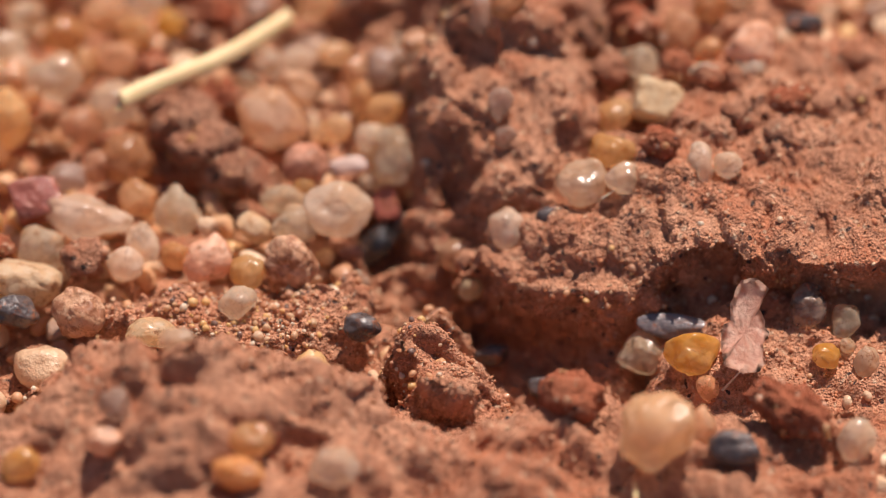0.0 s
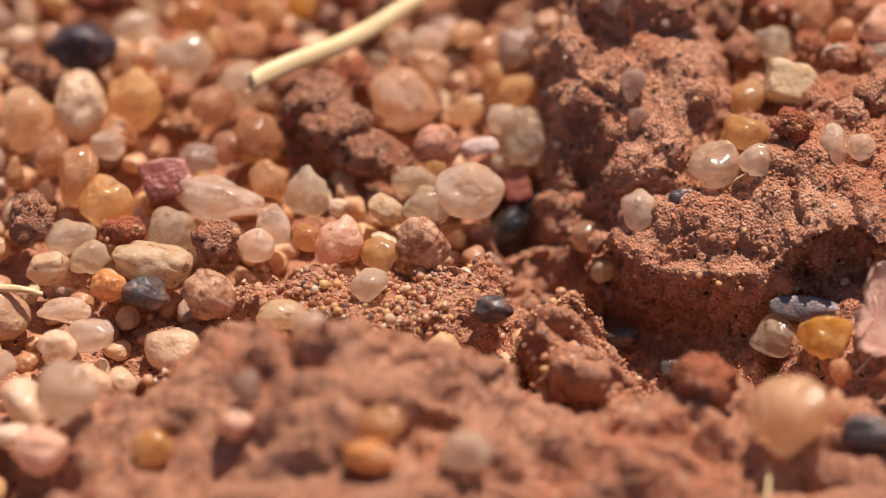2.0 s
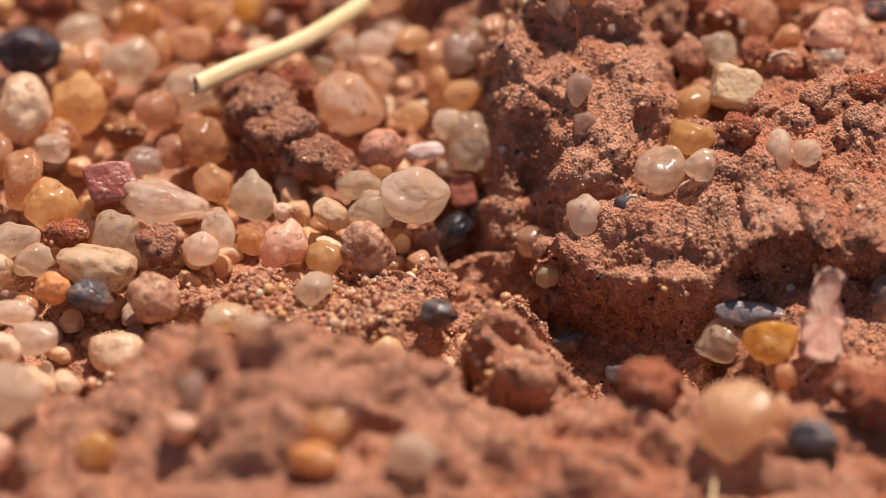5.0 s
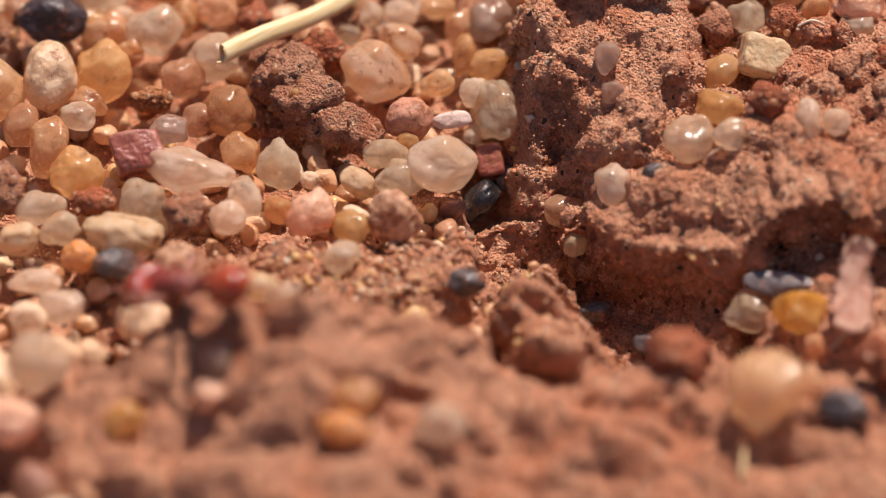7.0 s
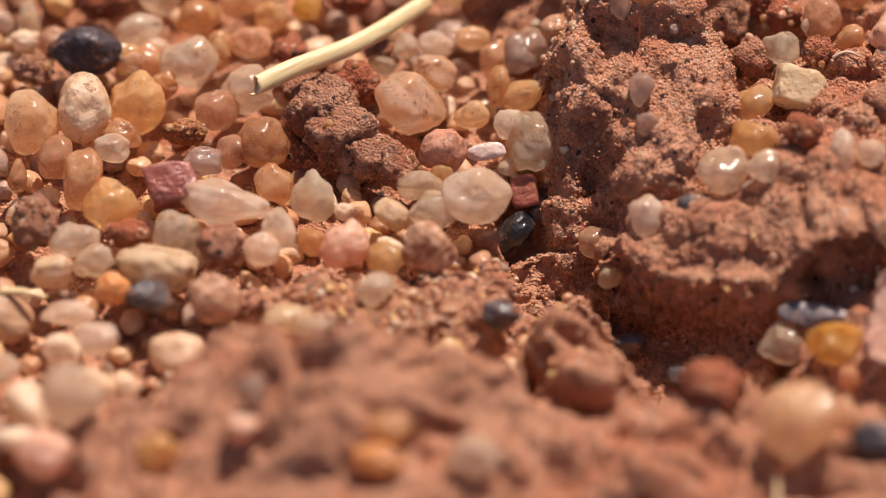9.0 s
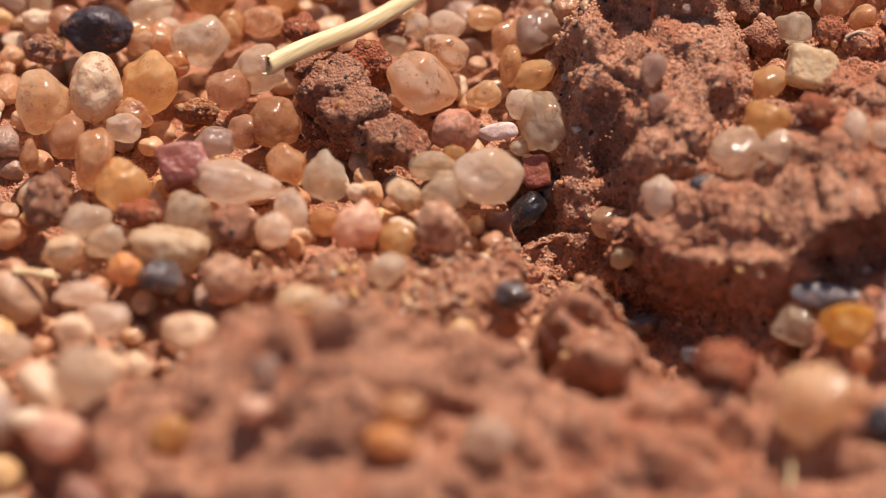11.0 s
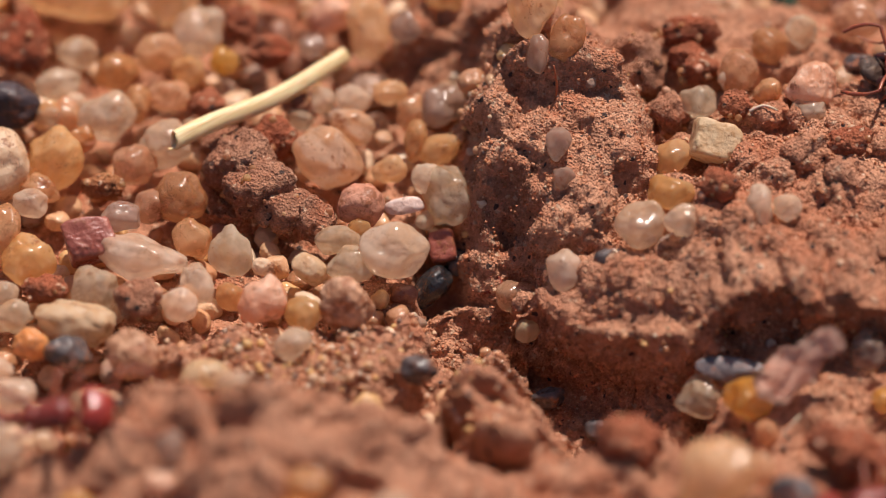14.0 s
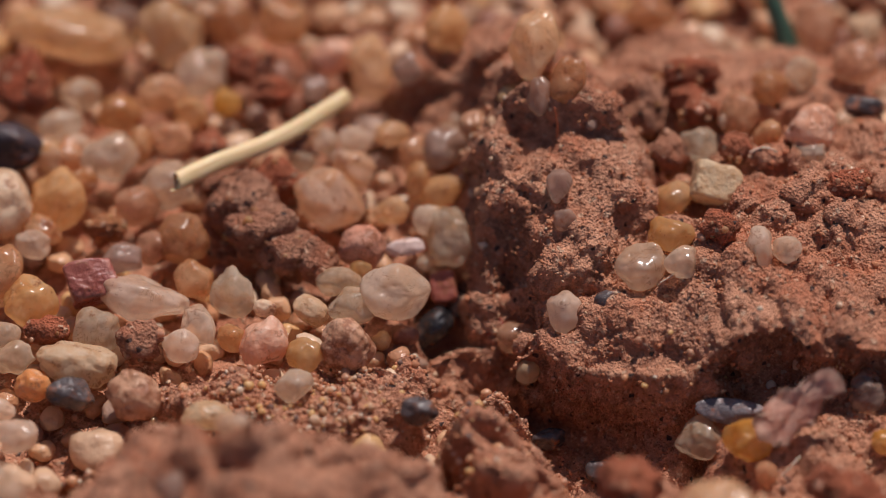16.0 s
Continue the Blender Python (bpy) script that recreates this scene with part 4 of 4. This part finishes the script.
def straw():
    """A broken hollow stalk: its open end lies on a grain, the rest on the gravel behind."""
    x0, y0 = -8.26, 6.94
    x1, y1 = -2.19, 11.66
    root = new("straw")
    root.location = (x0 * MM, y0 * MM, float(ground_height(x0, y0)) * MM + 1.95 * MM)
    root.rotation_euler.z = math.atan2(y1 - y0, x1 - x0)
    way = Vector((math.hypot(x1 - x0, y1 - y0), 0, -0.8))
    bend = Vector((0, -1, 0))
    line = curve([way * u + bend * s for u, s in ((0, 0), (0.2, 0.03), (0.42, 0.22), (0.6, 0.28), (0.8, 0.16), (1, 0))], 8)
    outer, faces = tube(line, [0.34 - 0.05 * abs(k / len(line) - 0.15) for k in range(len(line))], 18, 0.72, False)
    inner, back = tube(line, [0.25 - 0.05 * abs(k / len(line) - 0.15) for k in range(len(line))], 18, 0.66, False)
    size = len(outer)
    rng = random.Random(3)
    for j in range(18):
        notch = line[1] - line[0]
        outer[j] += notch * (rng.uniform(-0.5, 0.5) + 0.9 * math.cos(2 * math.pi * j / 18))
        inner[j] += notch * (rng.uniform(-0.3, 0.3) + 0.9 * math.cos(2 * math.pi * j / 18))
        ridge = 0.012 * (1 if j % 3 == 0 else -0.5)
        for k in range(len(line)):
            outer[k * 18 + j] += (outer[k * 18 + j] - line[k]).normalized() * ridge
    faces += [tuple(i + size for i in f[::-1]) for f in back]
    for j in range(18):
        n = (j + 1) % 18
        faces.append((n, j, j + size, n + size))
        e = size - 18
        faces.append((e + j, e + n, e + n + size, e + j + size))
    part("stalk", [p * MM for p in outer + inner], faces, STRAW, root)
    fray = curve([(0.2, -0.12, -0.12), (-0.12, -0.16, -0.18), (-0.34, -0.12, -0.12)], 4)
    part("frayed_fibre", *[[p * MM for p in tube(fray, [0.05] * len(fray), 6)[0]], tube(fray, [0.05] * len(fray), 6)[1]], STRAW, root, "torn fibre at the broken end")
    tagged(root, "pale yellow hollow straw stalk, broken off, lying on gravel", "straw")


straw()


def flake(name, x, y, z, outline, thick, material, label, category, turn=(0, 0, 0), curl=0.0):
    """A thin curled scale: a closed outline in its own plane, bent and thickened."""
    bm = bmesh.new()
    rng = random.Random(5)
    ring = [Vector((p.x + rng.uniform(-0.07, 0.07), p.y + rng.uniform(-0.07, 0.07), 0)) for p in curve([(u, v, 0) for u, v in outline + outline[:1]], 4)[:-1]]
    centre = sum(ring, Vector()) / len(ring)
    rings = []
    for share in (1.0, 0.66, 0.33):
        rings.append([bm.verts.new(centre + (p - centre) * share) for p in ring])
    top = bm.verts.new(centre)
    for a, b in zip(rings, rings[1:]):
        for k in range(len(ring)):
            n = (k + 1) % len(ring)
            bm.faces.new((a[k], a[n], b[n], b[k]))
    for k in range(len(ring)):
        bm.faces.new((rings[-1][k], rings[-1][(k + 1) % len(ring)], top))
    for v in bm.verts:
        v.co.z = curl * v.co.x * v.co.x + 0.4 * curl * v.co.y * abs(v.co.y) + 0.16 * float(layers(v.co.x * 1.8, v.co.y * 1.8, 0, 3, 91))
    bmesh.ops.solidify(bm, geom=bm.faces[:], thickness=thick)
    bmesh.ops.scale(bm, vec=(MM, MM, MM), verts=bm.verts)
    mesh = bpy.data.meshes.new(name)
    bm.to_mesh(mesh)
    bm.free()
    mesh.materials.append(material)
    mesh.shade_smooth()
    ob = new(name, mesh)
    ob.matrix_world = pose(x * MM, y * MM, z * MM, *turn)
    return tagged(ob, label, category)


def fibre(name, x, y, bends, radius, material, label, category):
    """A bent thread whose first point stands on the ground at (x, y)."""
    line = curve(bends, 6)
    points, faces = tube(line, [radius * (1 - 0.5 * k / len(line)) for k in range(len(line))], 8)
    ob = new(name, mesh_of(name, [p * MM for p in points], faces, material))
    ob.location = (x * MM, y * MM, float(ground_height(x, y)) * MM)
    return tagged(ob, label, category)


def litter():
    fibre("rust_fibre", 5.28, 7.75, [(0, 0, -0.1), (0.03, 0.1, 0.7), (-0.08, 0.3, 1.5)], 0.06, HAIR, "thin rust-brown fibre standing on the clod", "fibre")
    fibre("pale_fibre", 12.66, 7.50, [(-0.5, 0, 0.15), (0, 0.1, 0.35), (0.5, 0.0, 0.2)], 0.06, PALE, "thin pale curved plant fibre on soil", "fibre")
    fibre("pale_fibre", 13.50, -4.72, [(-0.3, -0.3, 0.1), (0.1, 0.0, 0.4), (0.4, 0.5, 0.3)], 0.05, PALE, "thin pale curved plant fibre on soil", "fibre")
    fibre("straw_chip", -17.14, -1.50, [(0, 0, 0.3), (0.8, -0.15, 0.45), (1.6, -0.35, 0.4)], 0.17, STRAW, "short chip of yellow straw on grains", "straw")
    fibre("pale_fibre", -18.25, 4.16, [(0, 0, 0.3), (0.3, 0.5, 0.6), (0.5, 1.4, 0.5)], 0.14, PALE, "pale curled sliver of dry husk", "fibre")
    fibre("pale_fibre", 8.94, 1.76, [(0, 0, 0.25), (0.4, 0.2, 0.4), (0.9, 0.7, 0.4)], 0.03, PALE, "thin pale curved plant fibre on soil", "fibre")
    fibre("straw_chip", 9.98, -12.13, [(0, 0, 0.2), (0.1, 0.7, 0.4), (0.05, 1.5, 0.3)], 0.1, STRAW, "short chip of yellow straw on soil", "straw")
    fibre("green_blade", 13.62, 14.46, [(0, 0, 0), (-0.2, 0.5, 0.6), (-0.7, 1.4, 1.6)], 0.5, GREEN, "dark green tip of a young leaf", "leaf")


litter()
husk = flake("husk", 13.9, -3.5, 1.3, [(-1.75, -0.4), (-1.2, -1.0), (-0.4, -0.85), (0.3, -0.9), (1.0, -0.5), (1.65, -0.6), (1.95, 0.1), (1.3, 0.6), (0.5, 0.5), (-0.2, 0.7), (-1.0, 0.5), (-1.6, 0.3)],
             0.07, HUSK, "curled pale pink papery seed husk with a ragged rim", "husk", (40, 0, 78), 0.16)


# ---- the ants ----
def shell_material(name, light, dark, rough=0.16):
    n = Nodes(name)
    base = n.mix(n.band(n.noise(0.5, 3), 0.35, 0.7), light, dark)
    n.bump(n.math("ADD", n.noise(0.06, 3), n.math("MULTIPLY", n.noise(0.25, 2), 0.6)), 0.025, 0.5)
    return n.set(Base_Color=base, Roughness=n.band(n.noise(0.2, 3), 0.3, 0.7, rough, rough * 2), Subsurface_Weight=0.25, Subsurface_Scale=0.25 * MM, Coat_Weight=0.35, Coat_Roughness=0.1)


HEAD_RED = shell_material("ant_head", (0.34, 0.034, 0.014), (0.21, 0.018, 0.009))
CHEST_RED = shell_material("ant_chest", (0.22, 0.026, 0.012), (0.14, 0.015, 0.008), 0.28)
TAIL_RED = shell_material("ant_gaster", (0.40, 0.060, 0.012), (0.22, 0.022, 0.007), 0.1)
LEG_RED = shell_material("ant_leg", (0.32, 0.075, 0.025), (0.16, 0.03, 0.012), 0.25)
JAW_DARK = shell_material("ant_jaw", (0.06, 0.012, 0.007), (0.03, 0.008, 0.006), 0.2)
SEED_BROWN = mineral("carried_seed", (0.09, 0.05, 0.035), (0.06, 0.035, 0.028), (0.30, 0.20, 0.13), 0.1, 0, 0.5, 0.3, 0)


ANT = 1.1 * MM   # the body below is drawn in units of a 5.5 mm ant


def lump(centre, size, tilt=0.0, level=3, taper=0.0, square=2.0, pinch=0.0, dent=0.0):
    """A rounded body piece along x: taper narrows it towards +x, square flattens its sides."""
    dirs, faces = BALL[level]
    r = (np.abs(dirs) ** square).sum(1) ** (-1 / square)
    p = dirs * r[:, None]
    k = 1 - taper * (p[:, 0] * 0.5 + 0.5) - pinch * np.exp(-(p[:, 0] / 0.3) ** 2)
    p = np.stack([p[:, 0] * size[0] / 2, p[:, 1] * size[1] / 2 * k, p[:, 2] * size[2] / 2 * k], 1)
    p[:, 0] += dent * np.exp(-(p[:, 1] / (0.28 * size[1])) ** 2) * np.clip(-2 * p[:, 0] / size[0], 0, 1) ** 2
    c, s = math.cos(math.radians(tilt)), math.sin(math.radians(tilt))
    p = np.stack([p[:, 0] * c - p[:, 2] * s, p[:, 1], p[:, 0] * s + p[:, 2] * c], 1) + np.array(centre)
    return p * ANT, faces


def limb(points, radii, sides=8):
    line = curve(points, 4)
    wide = np.interp(np.linspace(0, 1, len(line)), np.linspace(0, 1, len(radii)), radii)
    p, f = tube(line, list(wide), sides)
    return [q * ANT for q in p], f


HIPS = [(0.75, 38), (0.35, 92), (0.0, 138)]   # along the chest; degrees from straight ahead


def ant(label, carries=False):
    """Head towards +x; the feet are at z = 0."""
    root = new("ant")
    root.scale = (1.0, 1.0, 1.0)
    h = 0.95
    head = part("head", *lump((1.75, 0, h + 0.10), (1.32, 1.62, 1.1), -24, 4, 0.06, 2.5, 0.0, 0.26), HEAD_RED, root, "glossy deep red squarish head")
    for side in (1, -1):
        part("eye", *lump((1.72, side * 0.67, h + 0.2), (0.26, 0.12, 0.22), 0, 2), JAW_DARK, head, "small black eye")
        part("mandible", *limb([(2.3, side * 0.42, h - 0.22), (2.62, side * 0.42, h - 0.4), (2.78, side * 0.12, h - 0.46)], [0.2, 0.17, 0.05]), JAW_DARK, head, "dark toothed jaw")
        feeler = part("antenna", *limb([(2.25, side * 0.25, h + 0.1), (2.5, side * 0.75, h + 0.42), (2.62, side * 1.15, h + 0.5)], [0.07, 0.06, 0.075], 7), LEG_RED, root, "bent reddish antenna")
        part("antenna_tip", *limb([(2.62, side * 1.15, h + 0.5), (3.0, side * 1.25, h + 0.38), (3.45, side * 1.2, h + 0.2), (3.8, side * 1.05, h + 0.02)], [0.055, 0.06, 0.075, 0.05], 7), LEG_RED, feeler)
    part("neck", *lump((1.05, 0, h + 0.02), (0.4, 0.4, 0.4), 0, 2), CHEST_RED, root)
    chest = part("thorax", *lump((0.42, 0, h + 0.08), (1.35, 0.98, 0.95), 8, 4, -0.12, 2.3, 0.10), CHEST_RED, root, "dull dark red ridged thorax")
    part("shoulder", *lump((0.72, 0, h + 0.18), (0.85, 1.06, 0.85), 0, 3), CHEST_RED, chest)
    part("hind_thorax", *lump((-0.25, 0, h + 0.02), (0.85, 0.68, 0.72), 10, 3, -0.2), CHEST_RED, chest)
    part("petiole", *lump((-0.78, 0, h + 0.1), (0.42, 0.42, 0.5), 25, 3), CHEST_RED, root, "small knot of the narrow waist")
    part("waist", *limb([(-0.5, 0, h - 0.1), (-0.8, 0, h - 0.08), (-1.2, 0, h), (-1.5, 0, h)], [0.15, 0.13, 0.13, 0.16]), CHEST_RED, root)
    part("postpetiole", *lump((-1.22, 0, h + 0.08), (0.46, 0.56, 0.5), 0, 3), CHEST_RED, root, "second rounded knot of the waist")
    part("gaster", *lump((-2.15, 0, h + 0.02), (1.65, 1.28, 1.2), -6, 4, -0.22, 2.0), TAIL_RED, root, "shiny amber-red egg-shaped abdomen")
    for side in (1, -1):
        for k, (x, angle) in enumerate(HIPS):
            a = math.radians(angle) * side
            c, s = math.cos(a), math.sin(a)
            reach = (1.15, 1.2, 1.45)[k]
            # each leg in its own space, hip at the origin, pointing along +x
            leg = part("leg", *limb([(0, 0, -0.05), (0.3, 0, 0.18), (reach, 0, 0.52)], [0.11, 0.14, 0.07]), LEG_RED, root)
            part("shin", *limb([(reach, 0, 0.52), (reach + 0.45, 0, 0.0), (reach + 0.75, 0, -0.5)], [0.06, 0.07, 0.04]), LEG_RED, leg)
            part("foot", *limb([(reach + 0.75, 0, -0.5), (reach + 1.05, 0, -0.68), (reach + 1.45, 0, -0.74)], [0.042, 0.036, 0.028], 6), LEG_RED, leg)
            leg.matrix_basis = Matrix.Translation((x * ANT, side * 0.3 * ANT, (h - 0.2) * ANT)) @ Matrix.Rotation(a, 4, "Z")
    if carries:
        part("carried_husk", *lump((2.75, 0.05, h - 0.3), (1.0, 1.15, 0.5), 25, 3, 0.3, 2.4), SEED_BROWN, root, "dark dry seed husk held in the jaws")
    return tagged(root, label, "ant", "harvester ants")


def track(runner, rows):
    """The ant's way, with a stride: three legs forward, three back, and the other way round at the next row."""
    walk(runner, [(t, pose(x * MM, y * MM, z * MM, rx, ry, rz)) for t, x, y, z, rx, ry, rz in rows])
    legs = [o for o in runner.children if o.name.startswith("leg")]
    for k, leg in enumerate(legs):
        rest = leg.matrix_basis.copy()
        keys = []
        for i, row in enumerate(rows):
            still = i > 0 and row[1:3] == rows[i - 1][1:3]
            swing = 0 if still else (16 if (i + k) % 2 else -16)
            keys.append((row[0], rest @ pose(0, 0, 0, 0, -6 if swing > 0 else 3, swing)))
        walk(leg, keys)


ant_one = ant("glossy dark red harvester ant with long legs running over soil")
ant_two, ant_three, ant_five, ant_six = (copy_thing(ant_one, pose(0, 0, 0)) for k in range(4))
ant_seven = ant("glossy dark red harvester ant carrying a dark husk", True)
ant_four = ant("dark red harvester ant carrying a pale brown seed", True)


def motions():
    # the husk stands by the slab until a passing ant drags it over
    stands, lies = pose(0.0139, -0.0035, 0.0013, 40) @ pose(0, 0, 0, 0, 25, 78), pose(0.0137, -0.00303, 0.0015, 40) @ pose(0, 0, 0, 0, 0, 34)
    walk(husk, [(0.0, stands), (12.6, stands), (13.0, pose(0.0141, -0.0034, 0.0013, 40) @ pose(0, 0, 0, 0, 25, 84)), (13.2, pose(0.0140, -0.0030, 0.0018, 40) @ pose(0, 0, 0, 0, 10, 55)), (13.4, lies), (16.0, lies)])
    track(ant_one, [
        (0.00, -15.67, 12.86, 1.27, -2, 3, -57),
        (0.10, -12.30, 11.09, 1.17, 0, -1, -48),
        (0.20, -10.72, 8.96, 1.22, -0, 1, -123),
        (0.30, -12.44, 2.67, 1.42, -0, 1, -98),
        (0.40, -13.15, -0.97, 1.37, 1, -2, -37),
        (0.50, -7.73, -1.79, 0.63, 2, 4, -4),
        (0.60, -3.61, -4.68, 2.97, -15, -14, -25),
        (0.70, -0.21, -4.01, 0.20, -2, -5, -25),
        (0.80, -0.60, -4.95, -5.31, -15, -6, -20),
        (7.60, -0.60, -4.95, -5.31, 15, 35, 90),
        (7.70, -1.74, -6.73, 3.47, 10, 35, 82),
        (7.80, -1.07, -2.24, 0.54, 1, -10, 74),
        (7.90, -0.70, -0.97, 0.45, 2, -4, 70),
        (8.00, -0.32, -0.71, 0.54, 8, -11, 87),
        (8.10, 0.50, 1.76, 0.27, 15, -13, 88),
        (8.20, -0.16, 1.12, 0.97, 15, -10, 88),
        (8.30, -0.11, 0.25, 0.48, 15, -8, 86),
        (8.40, 0.13, -0.88, 0.22, 14, 35, 48),
        (8.50, 0.76, -3.63, 1.82, -3, -18, 24),
        (8.60, 1.00, -4.48, 0.67, -14, 13, 143),
        (8.70, 1.39, -5.29, 1.37, -9, -0, 106),
        (8.80, 1.93, -6.08, 1.68, 2, 3, 90),
        (8.90, 1.44, -8.32, 2.42, 12, 14, 90),
        (9.00, -0.60, -4.95, -5.31, 15, 35, 90),
        (16.00, -0.60, -4.95, -5.31, 15, 35, 90),
    ])
    track(ant_two, [
        (0.00, -2.00, -26.00, 1.76, -3, -12, 90),
        (6.30, -2.00, -26.00, 1.76, -3, -12, 90),
        (6.50, -4.82, -16.40, 3.47, 5, 2, 106),
        (6.60, -3.86, -12.26, 4.11, 5, -20, 110),
        (6.70, -7.33, -8.93, 4.82, -15, 6, 106),
        (6.80, -7.27, -6.60, 4.17, -6, 35, 102),
        (6.90, -8.28, -3.65, 1.57, 3, 35, 110),
        (7.00, -9.06, -6.66, 3.67, 7, 35, 146),
        (7.10, -12.68, -5.05, 0.77, -6, 6, 167),
        (7.20, -15.80, -8.97, 3.12, -2, -5, 180),
        (7.30, -18.88, -9.18, 2.49, 5, 3, 180),
        (7.50, -22.97, -9.32, 2.47, 5, -1, 180),
        (16.00, -19.27, -2.07, 1.53, -1, -3, 180),
    ])
    track(ant_three, [
        (0.00, 6.00, -27.00, 1.75, 2, 14, 90),
        (8.90, 6.00, -27.00, 1.75, 2, 14, 90),
        (9.00, 3.00, -17.50, 1.65, 7, 7, 90),
        (9.10, 3.18, -11.25, 1.98, -2, -8, 82),
        (9.20, 5.11, -9.69, 2.57, -5, 14, 88),
        (9.60, 10.11, -6.41, 1.05, -15, 21, 25),
        (10.00, 17.90, -7.54, 2.22, 7, -19, 0),
        (11.30, 17.96, -7.88, 2.15, -12, 20, 180),
        (11.50, 13.63, -9.12, 1.87, 6, -6, -167),
        (11.60, 10.11, -8.50, 1.90, 9, -0, 177),
        (11.80, 2.15, -6.24, 1.22, 9, 0, 167),
        (11.90, -1.43, -8.89, 3.39, -3, -23, 180),
        (12.00, -4.90, -4.35, -3.28, 15, -10, 175),
        (16.00, -4.90, -4.35, -3.28, 15, -10, 175),
    ])
    track(ant_four, [
        (0.00, 28.00, 2.00, 3.95, 0, 13, 180),
        (12.30, 28.00, 2.00, 3.95, 0, 13, 180),
        (12.50, 16.75, 1.65, 2.85, -3, -0, 180),
        (12.60, 16.70, 1.24, 2.82, -8, 1, 180),
        (12.80, 16.84, -1.45, 1.67, -9, 20, 180),
        (13.00, 16.96, -2.04, 1.57, -4, 6, 180),
        (13.30, 17.34, -2.20, 1.53, -6, 0, 180),
        (13.50, 20.97, -4.44, 1.65, 2, 2, -155),
        (13.70, 20.77, -9.15, 3.02, 2, 15, 180),
        (13.90, 16.86, -8.84, 1.70, -8, 11, -167),
        (14.00, 16.59, -9.99, 1.34, -1, 0, -155),
        (14.20, 13.00, -22.00, 2.02, 2, -13, -90),
        (16.00, 13.00, -22.00, 2.02, 2, -13, -90),
    ])
    track(ant_five, [
        (0.00, -26.00, -8.00, 2.38, -4, -2, 0),
        (13.80, -26.00, -8.00, 2.38, -4, -2, 0),
        (13.90, -18.20, -7.11, 2.13, -10, -7, 0),
        (14.00, -12.60, -6.90, 2.20, 8, -9, 0),
        (14.10, -5.08, -8.93, 5.17, 2, 11, 0),
        (14.20, 4.48, -8.61, 2.02, -12, -4, -13),
        (14.30, 10.61, -7.17, 1.37, -15, 12, 13),
        (14.40, 13.89, -5.25, 0.83, 6, -16, 13),
        (14.50, 19.48, -7.02, 2.67, -9, -5, -13),
        (14.70, 25.42, -8.45, 3.37, -9, -4, 0),
        (16.00, 25.31, -6.76, 2.53, -15, 3, 0),
    ])
    track(ant_six, [
        (0.00, -3.00, 32.00, 1.31, -2, 1, -90),
        (14.70, -3.00, 32.00, 1.31, -2, 1, -90),
        (14.80, -2.39, 15.72, 1.28, 4, -0, -90),
        (14.90, -2.57, 15.18, 1.34, 4, -1, -82),
        (15.00, -2.72, 13.76, 1.28, 9, -1, -90),
        (15.10, -3.49, 12.79, 1.46, -0, 9, -155),
        (15.20, -4.51, 13.95, 1.30, 0, -0, 155),
        (15.50, -9.06, 18.78, 1.47, -2, 3, 114),
        (16.00, -8.63, 18.83, 1.48, -2, 2, 114),
    ])
    track(ant_seven, [
        (0.00, -2.00, -4.75, -4.33, -2, 35, 60),
        (12.90, -2.00, -4.75, -4.33, -2, 35, 60),
        (13.00, -1.00, -4.20, -2.50, -4, -25, 62),
        (13.10, 2.16, -3.96, 2.42, 8, 11, 66),
        (13.20, 4.19, 0.49, -0.39, -15, -17, 66),
        (13.30, 5.62, 1.94, 0.87, -15, -31, 71),
        (13.40, 7.31, 4.60, 2.42, 4, -18, 78),
        (13.50, 8.90, 7.38, 3.17, 15, -7, 82),
        (13.60, 11.17, 8.82, 2.87, 12, -12, 31),
        (13.70, 14.77, 9.61, 2.79, 13, -2, 13),
        (13.80, 18.17, 10.52, 2.88, 13, -7, 25),
        (13.90, 19.94, 10.76, 3.07, 1, -15, 90),
        (14.00, 19.47, 9.38, 2.08, -15, -7, 180),
        (14.10, 14.69, 7.30, 2.17, 4, -2, 177),
        (14.20, 11.22, 7.56, 2.38, -5, -10, 143),
        (14.30, 8.31, 7.29, 2.92, 1, -27, 161),
        (14.40, 4.45, 6.46, 3.12, -15, 16, -175),
        (14.50, 0.22, 3.55, 0.87, -15, 20, -134),
        (14.60, -2.70, -0.71, 0.70, -12, 15, -138),
        (14.70, -6.83, -0.12, 1.67, -10, -15, 158),
        (14.80, -11.52, 2.83, 1.44, -0, -0, 141),
        (14.90, -13.18, 7.50, 1.34, 3, 3, 102),
        (15.00, -13.83, 10.94, 1.17, 0, 1, 106),
        (15.20, -18.02, 12.72, 1.38, 2, -1, 132),
        (16.00, -18.05, 13.25, 1.37, 2, 0, 132),
    ])

motions()
